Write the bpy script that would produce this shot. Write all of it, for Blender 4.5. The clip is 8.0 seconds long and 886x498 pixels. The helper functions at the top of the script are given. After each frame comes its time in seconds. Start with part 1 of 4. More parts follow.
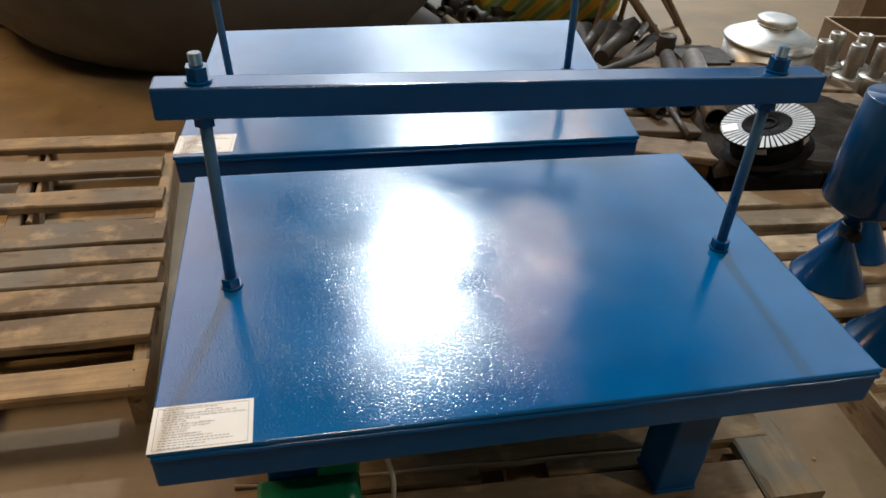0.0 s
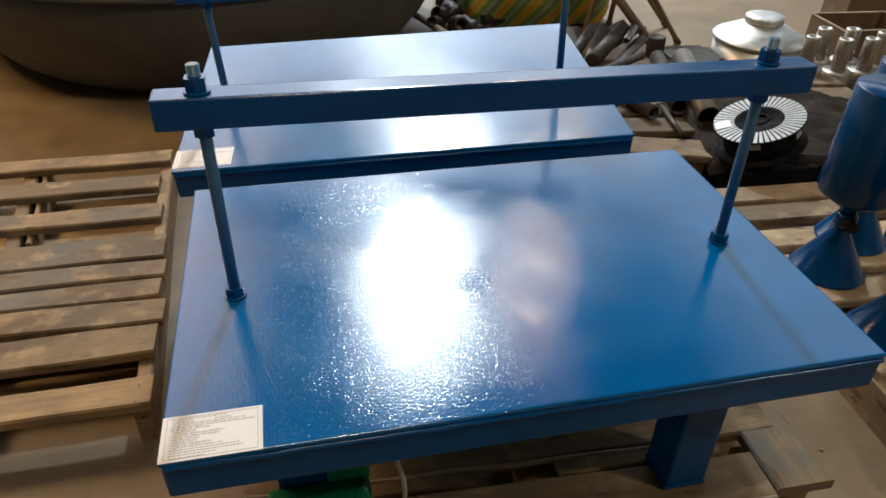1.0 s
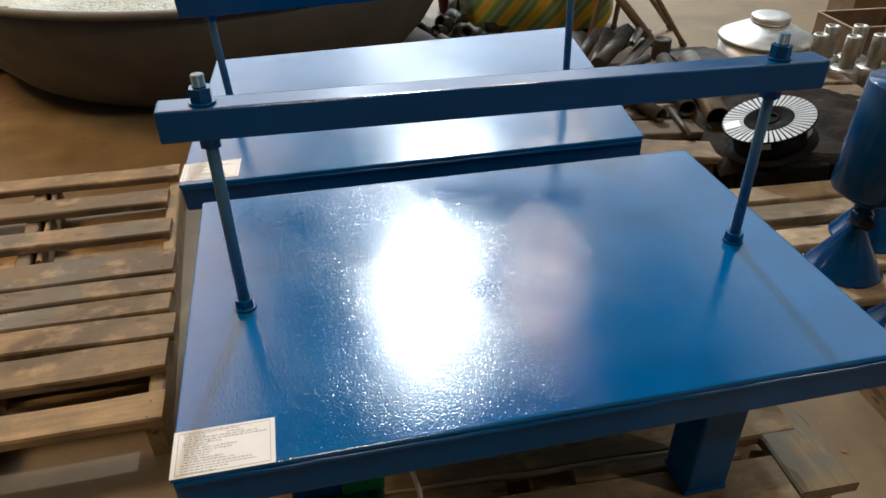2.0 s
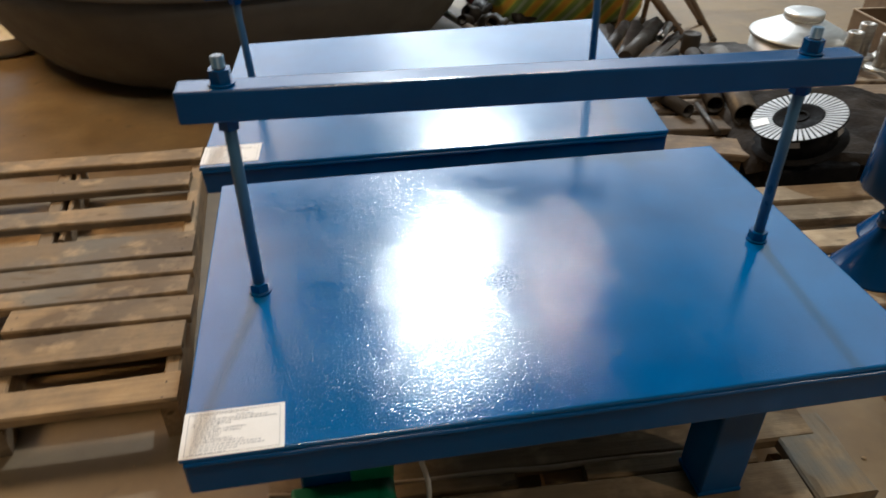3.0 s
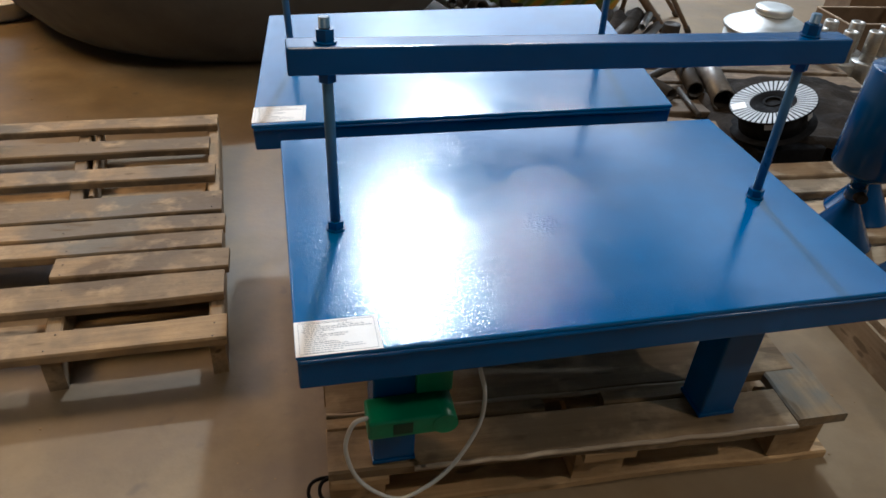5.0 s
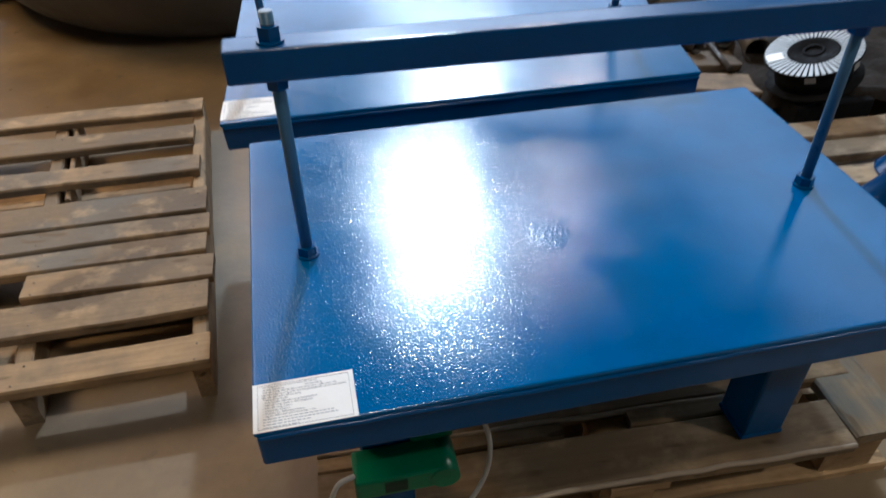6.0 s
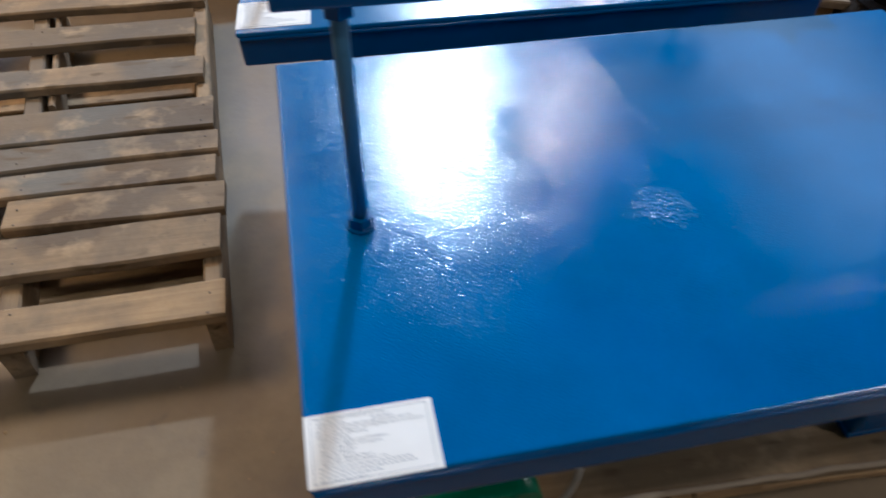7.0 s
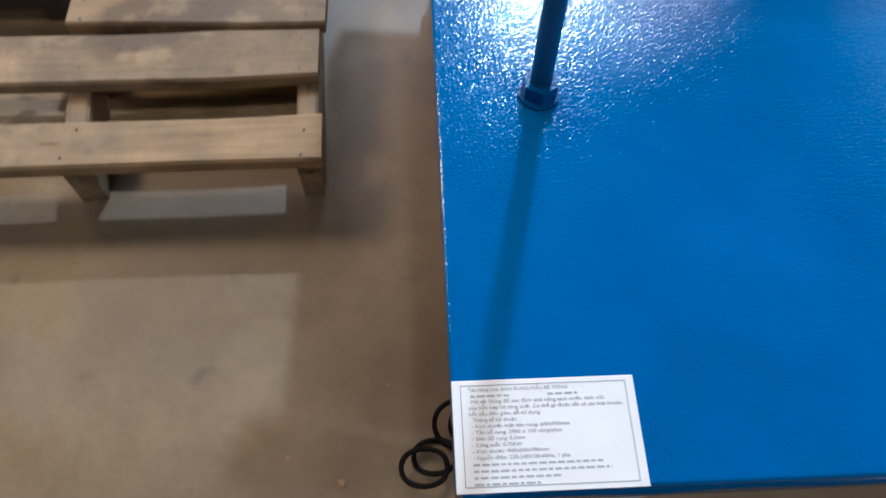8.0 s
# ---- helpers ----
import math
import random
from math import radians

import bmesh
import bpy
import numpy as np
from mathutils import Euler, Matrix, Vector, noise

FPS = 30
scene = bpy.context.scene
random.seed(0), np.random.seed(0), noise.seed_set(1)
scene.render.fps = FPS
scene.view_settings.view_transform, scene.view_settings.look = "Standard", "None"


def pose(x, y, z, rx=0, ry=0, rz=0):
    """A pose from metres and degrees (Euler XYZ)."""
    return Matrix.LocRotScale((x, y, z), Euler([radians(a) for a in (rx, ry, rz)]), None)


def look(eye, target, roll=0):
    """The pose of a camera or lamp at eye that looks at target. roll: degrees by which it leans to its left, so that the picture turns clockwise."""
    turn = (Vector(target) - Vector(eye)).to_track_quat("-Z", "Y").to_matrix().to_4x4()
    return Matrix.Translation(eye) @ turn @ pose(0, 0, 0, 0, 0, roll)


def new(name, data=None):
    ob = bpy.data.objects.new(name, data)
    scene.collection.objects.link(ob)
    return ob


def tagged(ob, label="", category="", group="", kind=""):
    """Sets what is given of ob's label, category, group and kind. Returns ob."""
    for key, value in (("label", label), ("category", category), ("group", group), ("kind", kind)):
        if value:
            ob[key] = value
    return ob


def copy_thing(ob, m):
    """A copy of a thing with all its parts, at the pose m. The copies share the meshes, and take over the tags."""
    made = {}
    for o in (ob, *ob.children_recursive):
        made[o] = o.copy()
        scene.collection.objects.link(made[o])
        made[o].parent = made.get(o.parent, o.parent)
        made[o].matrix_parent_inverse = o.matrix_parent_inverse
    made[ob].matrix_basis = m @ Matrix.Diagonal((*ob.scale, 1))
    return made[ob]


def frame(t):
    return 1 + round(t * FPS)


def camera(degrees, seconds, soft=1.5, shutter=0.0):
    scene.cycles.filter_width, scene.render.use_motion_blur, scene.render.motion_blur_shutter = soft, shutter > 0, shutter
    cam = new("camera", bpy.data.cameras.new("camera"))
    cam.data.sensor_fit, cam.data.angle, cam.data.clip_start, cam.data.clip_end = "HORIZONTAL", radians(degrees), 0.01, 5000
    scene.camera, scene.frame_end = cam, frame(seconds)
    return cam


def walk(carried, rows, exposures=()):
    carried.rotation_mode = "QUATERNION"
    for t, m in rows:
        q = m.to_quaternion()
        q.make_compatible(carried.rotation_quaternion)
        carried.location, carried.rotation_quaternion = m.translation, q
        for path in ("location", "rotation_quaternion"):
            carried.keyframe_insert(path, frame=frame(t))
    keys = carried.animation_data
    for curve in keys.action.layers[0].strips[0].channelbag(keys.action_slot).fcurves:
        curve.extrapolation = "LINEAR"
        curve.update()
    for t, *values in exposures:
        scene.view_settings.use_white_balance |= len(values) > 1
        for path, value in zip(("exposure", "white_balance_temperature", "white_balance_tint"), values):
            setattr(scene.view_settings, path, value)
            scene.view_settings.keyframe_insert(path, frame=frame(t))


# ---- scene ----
cam = camera(63.6, 8.0, 1.6, 0.4)
PATH = [
    (0, (0.19, -0.531, 1.145), (0.547, 1.052, -0.024), 3.4),
    (0.5, (0.189, -0.537, 1.149), (0.538, 1.039, -0.032), 2.9),
    (0.7, (0.183, -0.533, 1.147), (0.536, 1.047, -0.028), 2.9),
    (1, (0.182, -0.541, 1.138), (0.549, 1.058, -0.006), 1.4),
    (1.2, (0.184, -0.537, 1.136), (0.507, 1.041, -0.049), 0.5),
    (1.5, (0.188, -0.545, 1.132), (0.509, 1.071, -0.003), -0.5),
    (1.7, (0.179, -0.541, 1.129), (0.526, 1.078, 0.008), -0.4),
    (2.8, (0.194, -0.522, 1.126), (0.518, 1.095, -0.006), -1.0),
    (3, (0.189, -0.528, 1.12), (0.474, 1.089, -0.022), 0.1),
    (3.2, (0.18, -0.531, 1.118), (0.449, 1.046, -0.083), 0.9),
    (3.5, (0.183, -0.553, 1.124), (0.368, 1.003, -0.118), -2.2),
    (3.7, (0.177, -0.56, 1.104), (0.376, 0.983, -0.154), -2.6),
    (4, (0.161, -0.588, 1.124), (0.463, 0.965, -0.099), -0.7),
    (4.2, (0.12, -0.612, 1.127), (0.486, 0.974, -0.034), 1.1),
    (5.3, (0.003, -0.661, 1.151), (0.403, 0.899, -0.035), 4.0),
    (5.5, (0.014, -0.608, 1.131), (0.414, 0.926, -0.089), 3.8),
    (5.8, (0.065, -0.515, 1.135), (0.423, 1.003, -0.117), 1.2),
    (6, (0.102, -0.477, 1.127), (0.419, 1.029, -0.151), -0.5),
    (6.2, (0.117, -0.445, 1.1), (0.384, 0.988, -0.27), -0.2),
    (6.5, (0.125, -0.392, 1.085), (0.367, 0.951, -0.376), -1.3),
    (6.8, (0.118, -0.302, 1.071), (0.32, 0.976, -0.454), -2.7),
    (7, (0.047, -0.242, 1.062), (0.34, 1.046, -0.44), 2.1),
    (7.2, (0.019, -0.194, 1.042), (0.314, 1.093, -0.46), 1.4),
    (7.5, (-0.018, -0.147, 1.012), (0.199, 0.994, -0.617), 2.7),
    (7.7, (-0.026, -0.111, 0.976), (0.129, 0.932, -0.724), 3.3),
    (8, (-0.018, -0.056, 0.93), (0.057, 0.839, -0.856), 2.5),
]
walk(cam, [(t, look(eye, target, roll)) for t, eye, target, roll in PATH],
     [(0, -0.30, 6100, 10), (3.0, -0.29, 6000, 10), (4.0, -0.28, 5700, 10), (5.5, -0.26, 5400, 10), (7.0, -0.22, 4950, 10), (8.0, -0.02, 4800, 10)])

# ---- light ----
LAMP = (1.45, 6.4, 5.45)                       # white high-bay lamp behind the tables
# all unseen: two from reflections, one to warm the tub floor, two as fill
WARM_AND_FILL_LAMPS = [(2.85, 6.25, 5.3), (-0.85, 6.5, 5.45), (-2.2, 2.15, 2.7), (4.5, -2.5, 5.2), (0.3, -1.4, 6.2)]
WARM_POWER = [70, 12, 88, 142, 84]
WARM_TINT = [(1.0, 0.78, 0.60), (1.0, 0.76, 0.42), (1.0, 0.64, 0.29), (1.0, 0.84, 0.64), (1.0, 0.84, 0.63)]


def area_lamp(name, place, power, size, colour):
    data = bpy.data.lights.new(name, "AREA")
    data.shape, data.size, data.energy, data.color = "DISK", size, power, colour
    ob = new(name, data)
    ob.location = place
    return ob


world = bpy.data.worlds.new("world")
scene.world = world
world.use_nodes = True
world.node_tree.nodes["Background"].inputs[0].default_value = (0.30, 0.22, 0.14, 1)
world.node_tree.nodes["Background"].inputs[1].default_value = 0.05
area_lamp("lamp_light", LAMP, 580, 0.26, (0.88, 0.97, 1.0))
for i, place in enumerate(WARM_AND_FILL_LAMPS):
    area_lamp("warm_and_fill_light", place, WARM_POWER[i], 0.9 if i == 2 else 0.32, WARM_TINT[i])
scene.view_settings.exposure = 0.0


# ---- materials ----
class Nodes:
    """A small writer of node materials."""

    def __init__(self, name):
        self.mat = bpy.data.materials.new(name)
        self.mat.use_nodes = True
        self.tree = self.mat.node_tree
        self.bsdf = self.tree.nodes["Principled BSDF"]
        self.where = None

    def add(self, kind, **values):
        node = self.tree.nodes.new(kind)
        for key, value in values.items():
            node.inputs[key].default_value = value
        return node

    def link(self, a, b):
        self.tree.links.new(a, b)

    def place(self, stretch=(1, 1, 1), shuffle=True):
        """Object coordinates, stretched, shifted by the object's random number."""
        coord = self.add("ShaderNodeTexCoord")
        out = coord.outputs["Object"]
        if shuffle:
            info = self.add("ShaderNodeObjectInfo")
            shift = self.add("ShaderNodeVectorMath")
            shift.operation = "MULTIPLY_ADD"
            self.link(info.outputs["Random"], shift.inputs[0])
            shift.inputs[1].default_value = (37.0, 23.0, 11.0)
            self.link(out, shift.inputs[2])
            out = shift.outputs[0]
        scale = self.add("ShaderNodeVectorMath")
        scale.operation = "MULTIPLY"
        scale.inputs[1].default_value = stretch
        self.link(out, scale.inputs[0])
        return scale.outputs[0]

    def noise(self, where, scale, detail=4.0, rough=0.6):
        node = self.add("ShaderNodeTexNoise", Scale=scale, Detail=detail, Roughness=rough)
        self.link(where, node.inputs["Vector"])
        return node.outputs["Fac"]

    def ramp(self, fac, stops):
        node = self.add("ShaderNodeValToRGB")
        band = node.color_ramp
        while len(band.elements) < len(stops):
            band.elements.new(0.5)
        for element, (at, colour) in zip(band.elements, stops):
            element.position, element.color = at, (*colour, 1) if len(colour) == 3 else colour
        self.link(fac, node.inputs[0])
        return node.outputs[0]

    def mix(self, fac, a, b, mode="MIX"):
        node = self.tree.nodes.new("ShaderNodeMix")
        node.data_type, node.blend_type = "RGBA", mode
        for value, socket in ((fac, node.inputs[0]), (a, node.inputs[6]), (b, node.inputs[7])):
            if isinstance(value, (int, float)):
                socket.default_value = value
            elif isinstance(value, tuple):
                socket.default_value = (*value, 1)
            else:
                self.link(value, socket)
        return node.outputs[2]

    def bump(self, height, strength, distance, under=None):
        node = self.add("ShaderNodeBump", Strength=strength, Distance=distance)
        self.link(height, node.inputs["Height"])
        if under is not None:
            self.link(under, node.inputs["Normal"])
        return node.outputs[0]

    def finish(self, colour, rough, normal=None, metal=0.0, **more):
        for value, key in ((colour, "Base Color"), (rough, "Roughness"), (normal, "Normal")):
            if value is None:
                continue
            if isinstance(value, (int, float)):
                self.bsdf.inputs[key].default_value = value
            elif isinstance(value, tuple):
                self.bsdf.inputs[key].default_value = (*value, 1)
            else:
                self.link(value, self.bsdf.inputs[key])
        self.bsdf.inputs["Metallic"].default_value = metal
        for key, value in more.items():
            self.bsdf.inputs[key.replace("_", " ")].default_value = value
        return self.mat


def blue_paint(name, base, rough, peel, wrinkle=None, gloss=0.5):
    """Brushed-on gloss enamel: orange peel, faint mottling, scuffs."""
    n = Nodes(name)
    p = n.place(shuffle=False)
    mottle = n.noise(p, 5.0, 3.0)
    fine = n.noise(p, 460.0, 0.6, 0.5)
    coarse = n.noise(p, 130.0, 2.0, 0.5)
    dark = tuple(c * 0.82 for c in base)
    light = tuple(min(1, c * 1.12) for c in base)
    colour = n.ramp(mottle, [(0.3, dark), (0.7, light)])
    # faint dull scuffs
    scuff = n.ramp(n.noise(n.place((5.0, 70.0, 5.0), False), 1.6, 2.0), [(0.70, (0, 0, 0)), (0.76, (0.22, 0.22, 0.22))])
    colour = n.mix(scuff, colour, tuple(min(1, c * 1.5 + 0.012) for c in base))
    r = n.ramp(n.noise(p, 6.0, 5.0, 0.65), [(0.3, (rough * 0.72,) * 3), (0.72, (rough * 1.4,) * 3)])
    # orange peel is strong where the spray went on dry, nearly gone where it flowed out
    axes = n.add("ShaderNodeSeparateXYZ")
    n.link(p, axes.inputs[0])
    lean = n.add("ShaderNodeMath")
    lean.operation = "MULTIPLY_ADD"
    n.link(axes.outputs[1], lean.inputs[0])
    lean.inputs[1].default_value = -0.35
    n.link(n.noise(p, 4.2, 4.0, 0.6), lean.inputs[2])
    side = n.add("ShaderNodeMath")
    side.operation = "MULTIPLY_ADD"
    n.link(axes.outputs[0], side.inputs[0])
    side.inputs[1].default_value = -0.60
    n.link(lean.outputs[0], side.inputs[2])
    dry = n.ramp(side.outputs[0], [(0.02, (peel * 0.36,) * 3), (0.22, (peel,) * 3), (0.36, (peel * 0.8,) * 3)])
    b = n.bump(fine, peel, 0.00047, n.bump(coarse, peel * 0.05, 0.0012))
    n.link(dry, b.node.inputs["Strength"])
    if wrinkle:
        # a hand-sized patch where the enamel has wrinkled
        far = n.add("ShaderNodeVectorMath")
        far.operation = "DISTANCE"
        n.link(n.place(shuffle=False), far.inputs[0])
        far.inputs[1].default_value = wrinkle
        ragged = n.add("ShaderNodeMath")
        ragged.operation = "MULTIPLY_ADD"
        n.link(n.noise(p, 60.0, 3.0), ragged.inputs[0])
        ragged.inputs[1].default_value = 0.04
        n.link(far.outputs["Value"], ragged.inputs[2])
        mask = n.ramp(ragged.outputs[0], [(0.030, (1, 1, 1)), (0.056, (0, 0, 0))])
        folds = n.noise(p, 210.0, 1.0)
        height = n.mix(1.0, folds, mask, "MULTIPLY")
        b = n.bump(height, 0.32, 0.0045, b)
    return n.finish(colour, r, b, Specular_IOR_Level=gloss)


def wood(name, light, dark, stain, rough=0.75, stains=0.45, rear_darker=False):
    """Sawn pallet timber, grain along local x."""
    n = Nodes(name)
    along = n.place((1.6, 26.0, 26.0))
    even = n.place((1, 1, 1))
    grain = n.noise(along, 3.0, 6.0, 0.65)
    fibre = n.noise(n.place((6.0, 160.0, 160.0)), 2.0, 3.0)
    colour = n.ramp(grain, [(0.28, dark), (0.5, tuple((a + b) / 2 for a, b in zip(dark, light))), (0.72, light)])
    info = n.add("ShaderNodeObjectInfo")
    tone = n.ramp(info.outputs["Random"], [(0.0, (0.50, 0.49, 0.47)), (0.45, (0.82, 0.79, 0.75)), (1.0, (1.15, 1.08, 0.97))])
    colour = n.mix(1.0, colour, tone, "MULTIPLY")
    # weathered stretches: each board has its own, long and soft
    patchy = n.noise(n.place((1.0, 0.7, 0.7)), 5.0, 5.0, 0.62)
    if rear_darker:
        # the mask rises with world y: rear boards darker and patchier than the front ones
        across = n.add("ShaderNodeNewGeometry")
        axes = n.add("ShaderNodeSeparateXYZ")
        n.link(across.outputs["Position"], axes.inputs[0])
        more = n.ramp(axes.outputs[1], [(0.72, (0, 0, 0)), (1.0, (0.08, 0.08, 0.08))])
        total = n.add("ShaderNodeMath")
        n.link(patchy, total.inputs[0])
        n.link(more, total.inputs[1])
        patchy = total.outputs[0]
    if rear_darker:
        def patch(spots, radius):
            nearest = None
            for x, y in spots:
                far = n.add("ShaderNodeVectorMath")
                far.operation = "DISTANCE"
                n.link(across.outputs["Position"], far.inputs[0])
                far.inputs[1].default_value = (x, y, 0.105)
                if nearest is None:
                    nearest = far.outputs["Value"]
                else:
                    least = n.add("ShaderNodeMath")
                    least.operation = "MINIMUM"
                    n.link(nearest, least.inputs[0])
                    n.link(far.outputs["Value"], least.inputs[1])
                    nearest = least.outputs[0]
            ragged = n.add("ShaderNodeMath")
            ragged.operation = "MULTIPLY_ADD"
            n.link(n.noise(n.place((1.0, 1.6, 1.6)), 16.0, 3.0), ragged.inputs[0])
            ragged.inputs[1].default_value = 0.075
            n.link(nearest, ragged.inputs[2])
            return n.ramp(ragged.outputs[0], [(radius - 0.01, (0.8, 0.8, 0.8)), (radius + 0.03, (0, 0, 0))])

        colour = n.mix(patch([(-0.23, 1.06), (-0.245, 0.99), (-0.27, 0.90), (-0.31, 0.84), (-0.36, 0.80), (-0.42, 0.75), (-0.75, 0.86), (-0.83, 1.22)], 0.102), colour, (0.095, 0.064, 0.039))
        colour = n.mix(patch([(-0.40, 1.08), (-0.41, 1.02), (-0.41, 0.96), (-0.47, 0.90), (-0.55, 0.95), (-0.62, 1.20), (-0.30, 1.24)], 0.105), colour, (0.120, 0.120, 0.108))
    patchy = n.ramp(patchy, [(0.42, (0, 0, 0)), (0.62, (min(1.0, stains * 1.5),) * 3)])
    colour = n.mix(patchy, colour, tuple(0.75 * a + 0.25 * b for a, b in zip(stain, dark)))
    pale = n.ramp(n.noise(n.place((1.5, 2.0, 2.0)), 7.0, 4.0, 0.6), [(0.52, (0, 0, 0)), (0.68, (0.5, 0.5, 0.5))])
    colour = n.mix(pale, colour, tuple(min(1.0, c * 1.18) for c in light))
    blot = n.ramp(n.noise(n.place((0.8, 1.4, 1.4)), 6.5, 3.0), [(0.48, (0, 0, 0)), (0.66, (stains * 0.8,) * 3)])
    colour = n.mix(blot, colour, stain)
    knot = n.ramp(n.noise(n.place((3.0, 9.0, 9.0)), 4.0, 1.0), [(0.66, (0, 0, 0)), (0.73, (0.8, 0.8, 0.8))])
    colour = n.mix(knot, colour, tuple(c * 0.45 for c in dark))
    b = n.bump(fibre, 0.5, 0.0015, n.bump(n.noise(even, 30.0, 3.0), 0.35, 0.004))
    return n.finish(colour, rough, b, Specular_IOR_Level=0.25)


def plain(name, a, b, rough, scale=12.0, bump=0.25, metal=0.0, streak=(1, 1, 1), depth=0.002):
    """A worn surface of two tones."""
    n = Nodes(name)
    p = n.place(streak)
    colour = n.mix(n.ramp(n.noise(p, scale, 5.0), [(0.35, (0, 0, 0)), (0.68, (1, 1, 1))]), a, b)
    r = n.ramp(n.noise(p, scale * 2.3, 4.0), [(0.3, (rough * 0.8,) * 3), (0.7, (min(1, rough * 1.25),) * 3)])
    return n.finish(colour, r, n.bump(n.noise(p, scale * 7, 3.0), bump, depth), metal)


def concrete():
    n = Nodes("concrete_floor")
    p = n.place(shuffle=False)
    big = n.noise(p, 0.9, 5.0, 0.62)
    mid = n.noise(p, 6.0, 6.0, 0.65)
    fine = n.noise(p, 60.0, 3.0)
    colour = n.ramp(mid, [(0.3, (0.145, 0.093, 0.041)), (0.5, (0.208, 0.141, 0.066)), (0.72, (0.275, 0.200, 0.107))])
    rust = n.ramp(big, [(0.40, (0, 0, 0)), (0.66, (0.7, 0.7, 0.7))])
    colour = n.mix(rust, colour, (0.162, 0.107, 0.056))
    blotch = n.ramp(n.noise(p, 3.2, 5.0, 0.65), [(0.42, (0, 0, 0)), (0.64, (0.6, 0.6, 0.6))])
    colour = n.mix(blotch, colour, (0.125, 0.087, 0.050))
    spots = n.ramp(n.noise(p, 14.0, 2.0), [(0.66, (0, 0, 0)), (0.76, (0.55, 0.55, 0.55))])
    colour = n.mix(spots, colour, (0.075, 0.058, 0.04))
    rough = n.ramp(mid, [(0.3, (0.42,) * 3), (0.7, (0.68,) * 3)])
    return n.finish(colour, rough, n.bump(fine, 0.25, 0.002, n.bump(mid, 0.2, 0.006)))


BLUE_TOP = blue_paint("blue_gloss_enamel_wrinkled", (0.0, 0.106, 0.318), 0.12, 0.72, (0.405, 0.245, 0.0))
# same enamel as the tops, darkened: shade of sides and legs painted in
BLUE_SHADED = blue_paint("blue_gloss_enamel_shaded", (0.0003, 0.069, 0.222), 0.19, 0.4, gloss=0.34)
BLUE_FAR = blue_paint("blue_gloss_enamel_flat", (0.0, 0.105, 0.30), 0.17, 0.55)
ROD_PAINT = blue_paint("dull_blue_rod_paint", (0.05, 0.135, 0.235), 0.36, 0.3)
NAVY = blue_paint("navy_blue_enamel", (0.001, 0.046, 0.15), 0.17, 0.3)
WOOD = wood("pallet_wood", (0.44, 0.302, 0.160), (0.275, 0.182, 0.094), (0.105, 0.086, 0.066), rear_darker=True)
WOOD_DARK = wood("dirty_pallet_wood", (0.34, 0.235, 0.128), (0.19, 0.125, 0.064), (0.105, 0.080, 0.052))
# same pallet wood, paler and orange: warm light painted into blocks and lower boards
WOOD_WARM_LIT = wood("warm_lit_pallet_wood", (0.60, 0.395, 0.195), (0.39, 0.245, 0.115), (0.16, 0.115, 0.07), stains=0.3)
WOOD_GREASY = wood("greasy_pallet_wood", (0.34, 0.25, 0.16), (0.18, 0.125, 0.08), (0.06, 0.05, 0.04), stains=0.5)
WOOD_PALE = wood("pale_pallet_wood", (0.50, 0.385, 0.25), (0.33, 0.235, 0.14), (0.16, 0.12, 0.08), stains=0.25)
WOOD_TEAL = wood("paint_stained_wood", (0.40, 0.285, 0.16), (0.25, 0.17, 0.09), (0.075, 0.115, 0.13), stains=0.66)
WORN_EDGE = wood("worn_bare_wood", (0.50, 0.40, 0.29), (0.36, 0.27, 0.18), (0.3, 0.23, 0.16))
CONCRETE = concrete()
GREEN = plain("green_motor_paint", (0.004, 0.19, 0.085), (0.003, 0.14, 0.065), 0.35, 20, 0.15)
# near-black green paints in the shade of the terminal recess
GREEN_SHADE = plain("green_recess_shade", (0.003, 0.04, 0.02), (0.003, 0.03, 0.015), 0.6, 20, 0.1)
ROD_TIP = plain("worn_grey_rod_tip", (0.24, 0.26, 0.28), (0.15, 0.18, 0.22), 0.5, 40, 0.2, 0.4)
ZINC = plain("zinc_plated_steel", (0.45, 0.46, 0.47), (0.30, 0.31, 0.32), 0.35, 40, 0.15, 1.0)
STEEL = plain("machined_steel", (0.50, 0.47, 0.42), (0.36, 0.335, 0.30), 0.42, 30, 0.05, 1.0, (1, 1, 8))
ALUMINIUM = plain("spun_aluminium", (0.74, 0.73, 0.70), (0.62, 0.61, 0.58), 0.43, 10, 0.02, 1.0, (1, 1, 12))
BLACK_STEEL = plain("black_mill_steel", (0.022, 0.019, 0.016), (0.04, 0.033, 0.026), 0.6, 15, 0.3, 0.1)
GREY_PIPE = plain("grey_mill_steel", (0.20, 0.18, 0.155), (0.12, 0.105, 0.09), 0.42, 18, 0.2, 0.5)
RUBBER = plain("black_rubber", (0.06, 0.050, 0.040), (0.09, 0.075, 0.06), 0.65, 8, 0.35)
BLACK = plain("black_plastic", (0.006, 0.006, 0.006), (0.010, 0.009, 0.009), 0.8, 20, 0.1)
CABLE_GREY = plain("grey_cable_sheath", (0.50, 0.49, 0.46), (0.40, 0.39, 0.36), 0.45, 30, 0.1)
PAPER = plain("label_paper", (0.82, 0.785, 0.735), (0.78, 0.745, 0.695), 0.45, 25, 0.05)
INK = plain("printing_ink", (0.27, 0.27, 0.28), (0.34, 0.34, 0.35), 0.6, 60, 0.0)
INK_PALE = plain("faint_printing_ink", (0.36, 0.36, 0.37), (0.42, 0.42, 0.43), 0.6, 60, 0.0)
SILVER_FILM = plain("foil_flange", (0.36, 0.36, 0.35), (0.28, 0.28, 0.28), 0.55, 25, 0.1, 0.3)
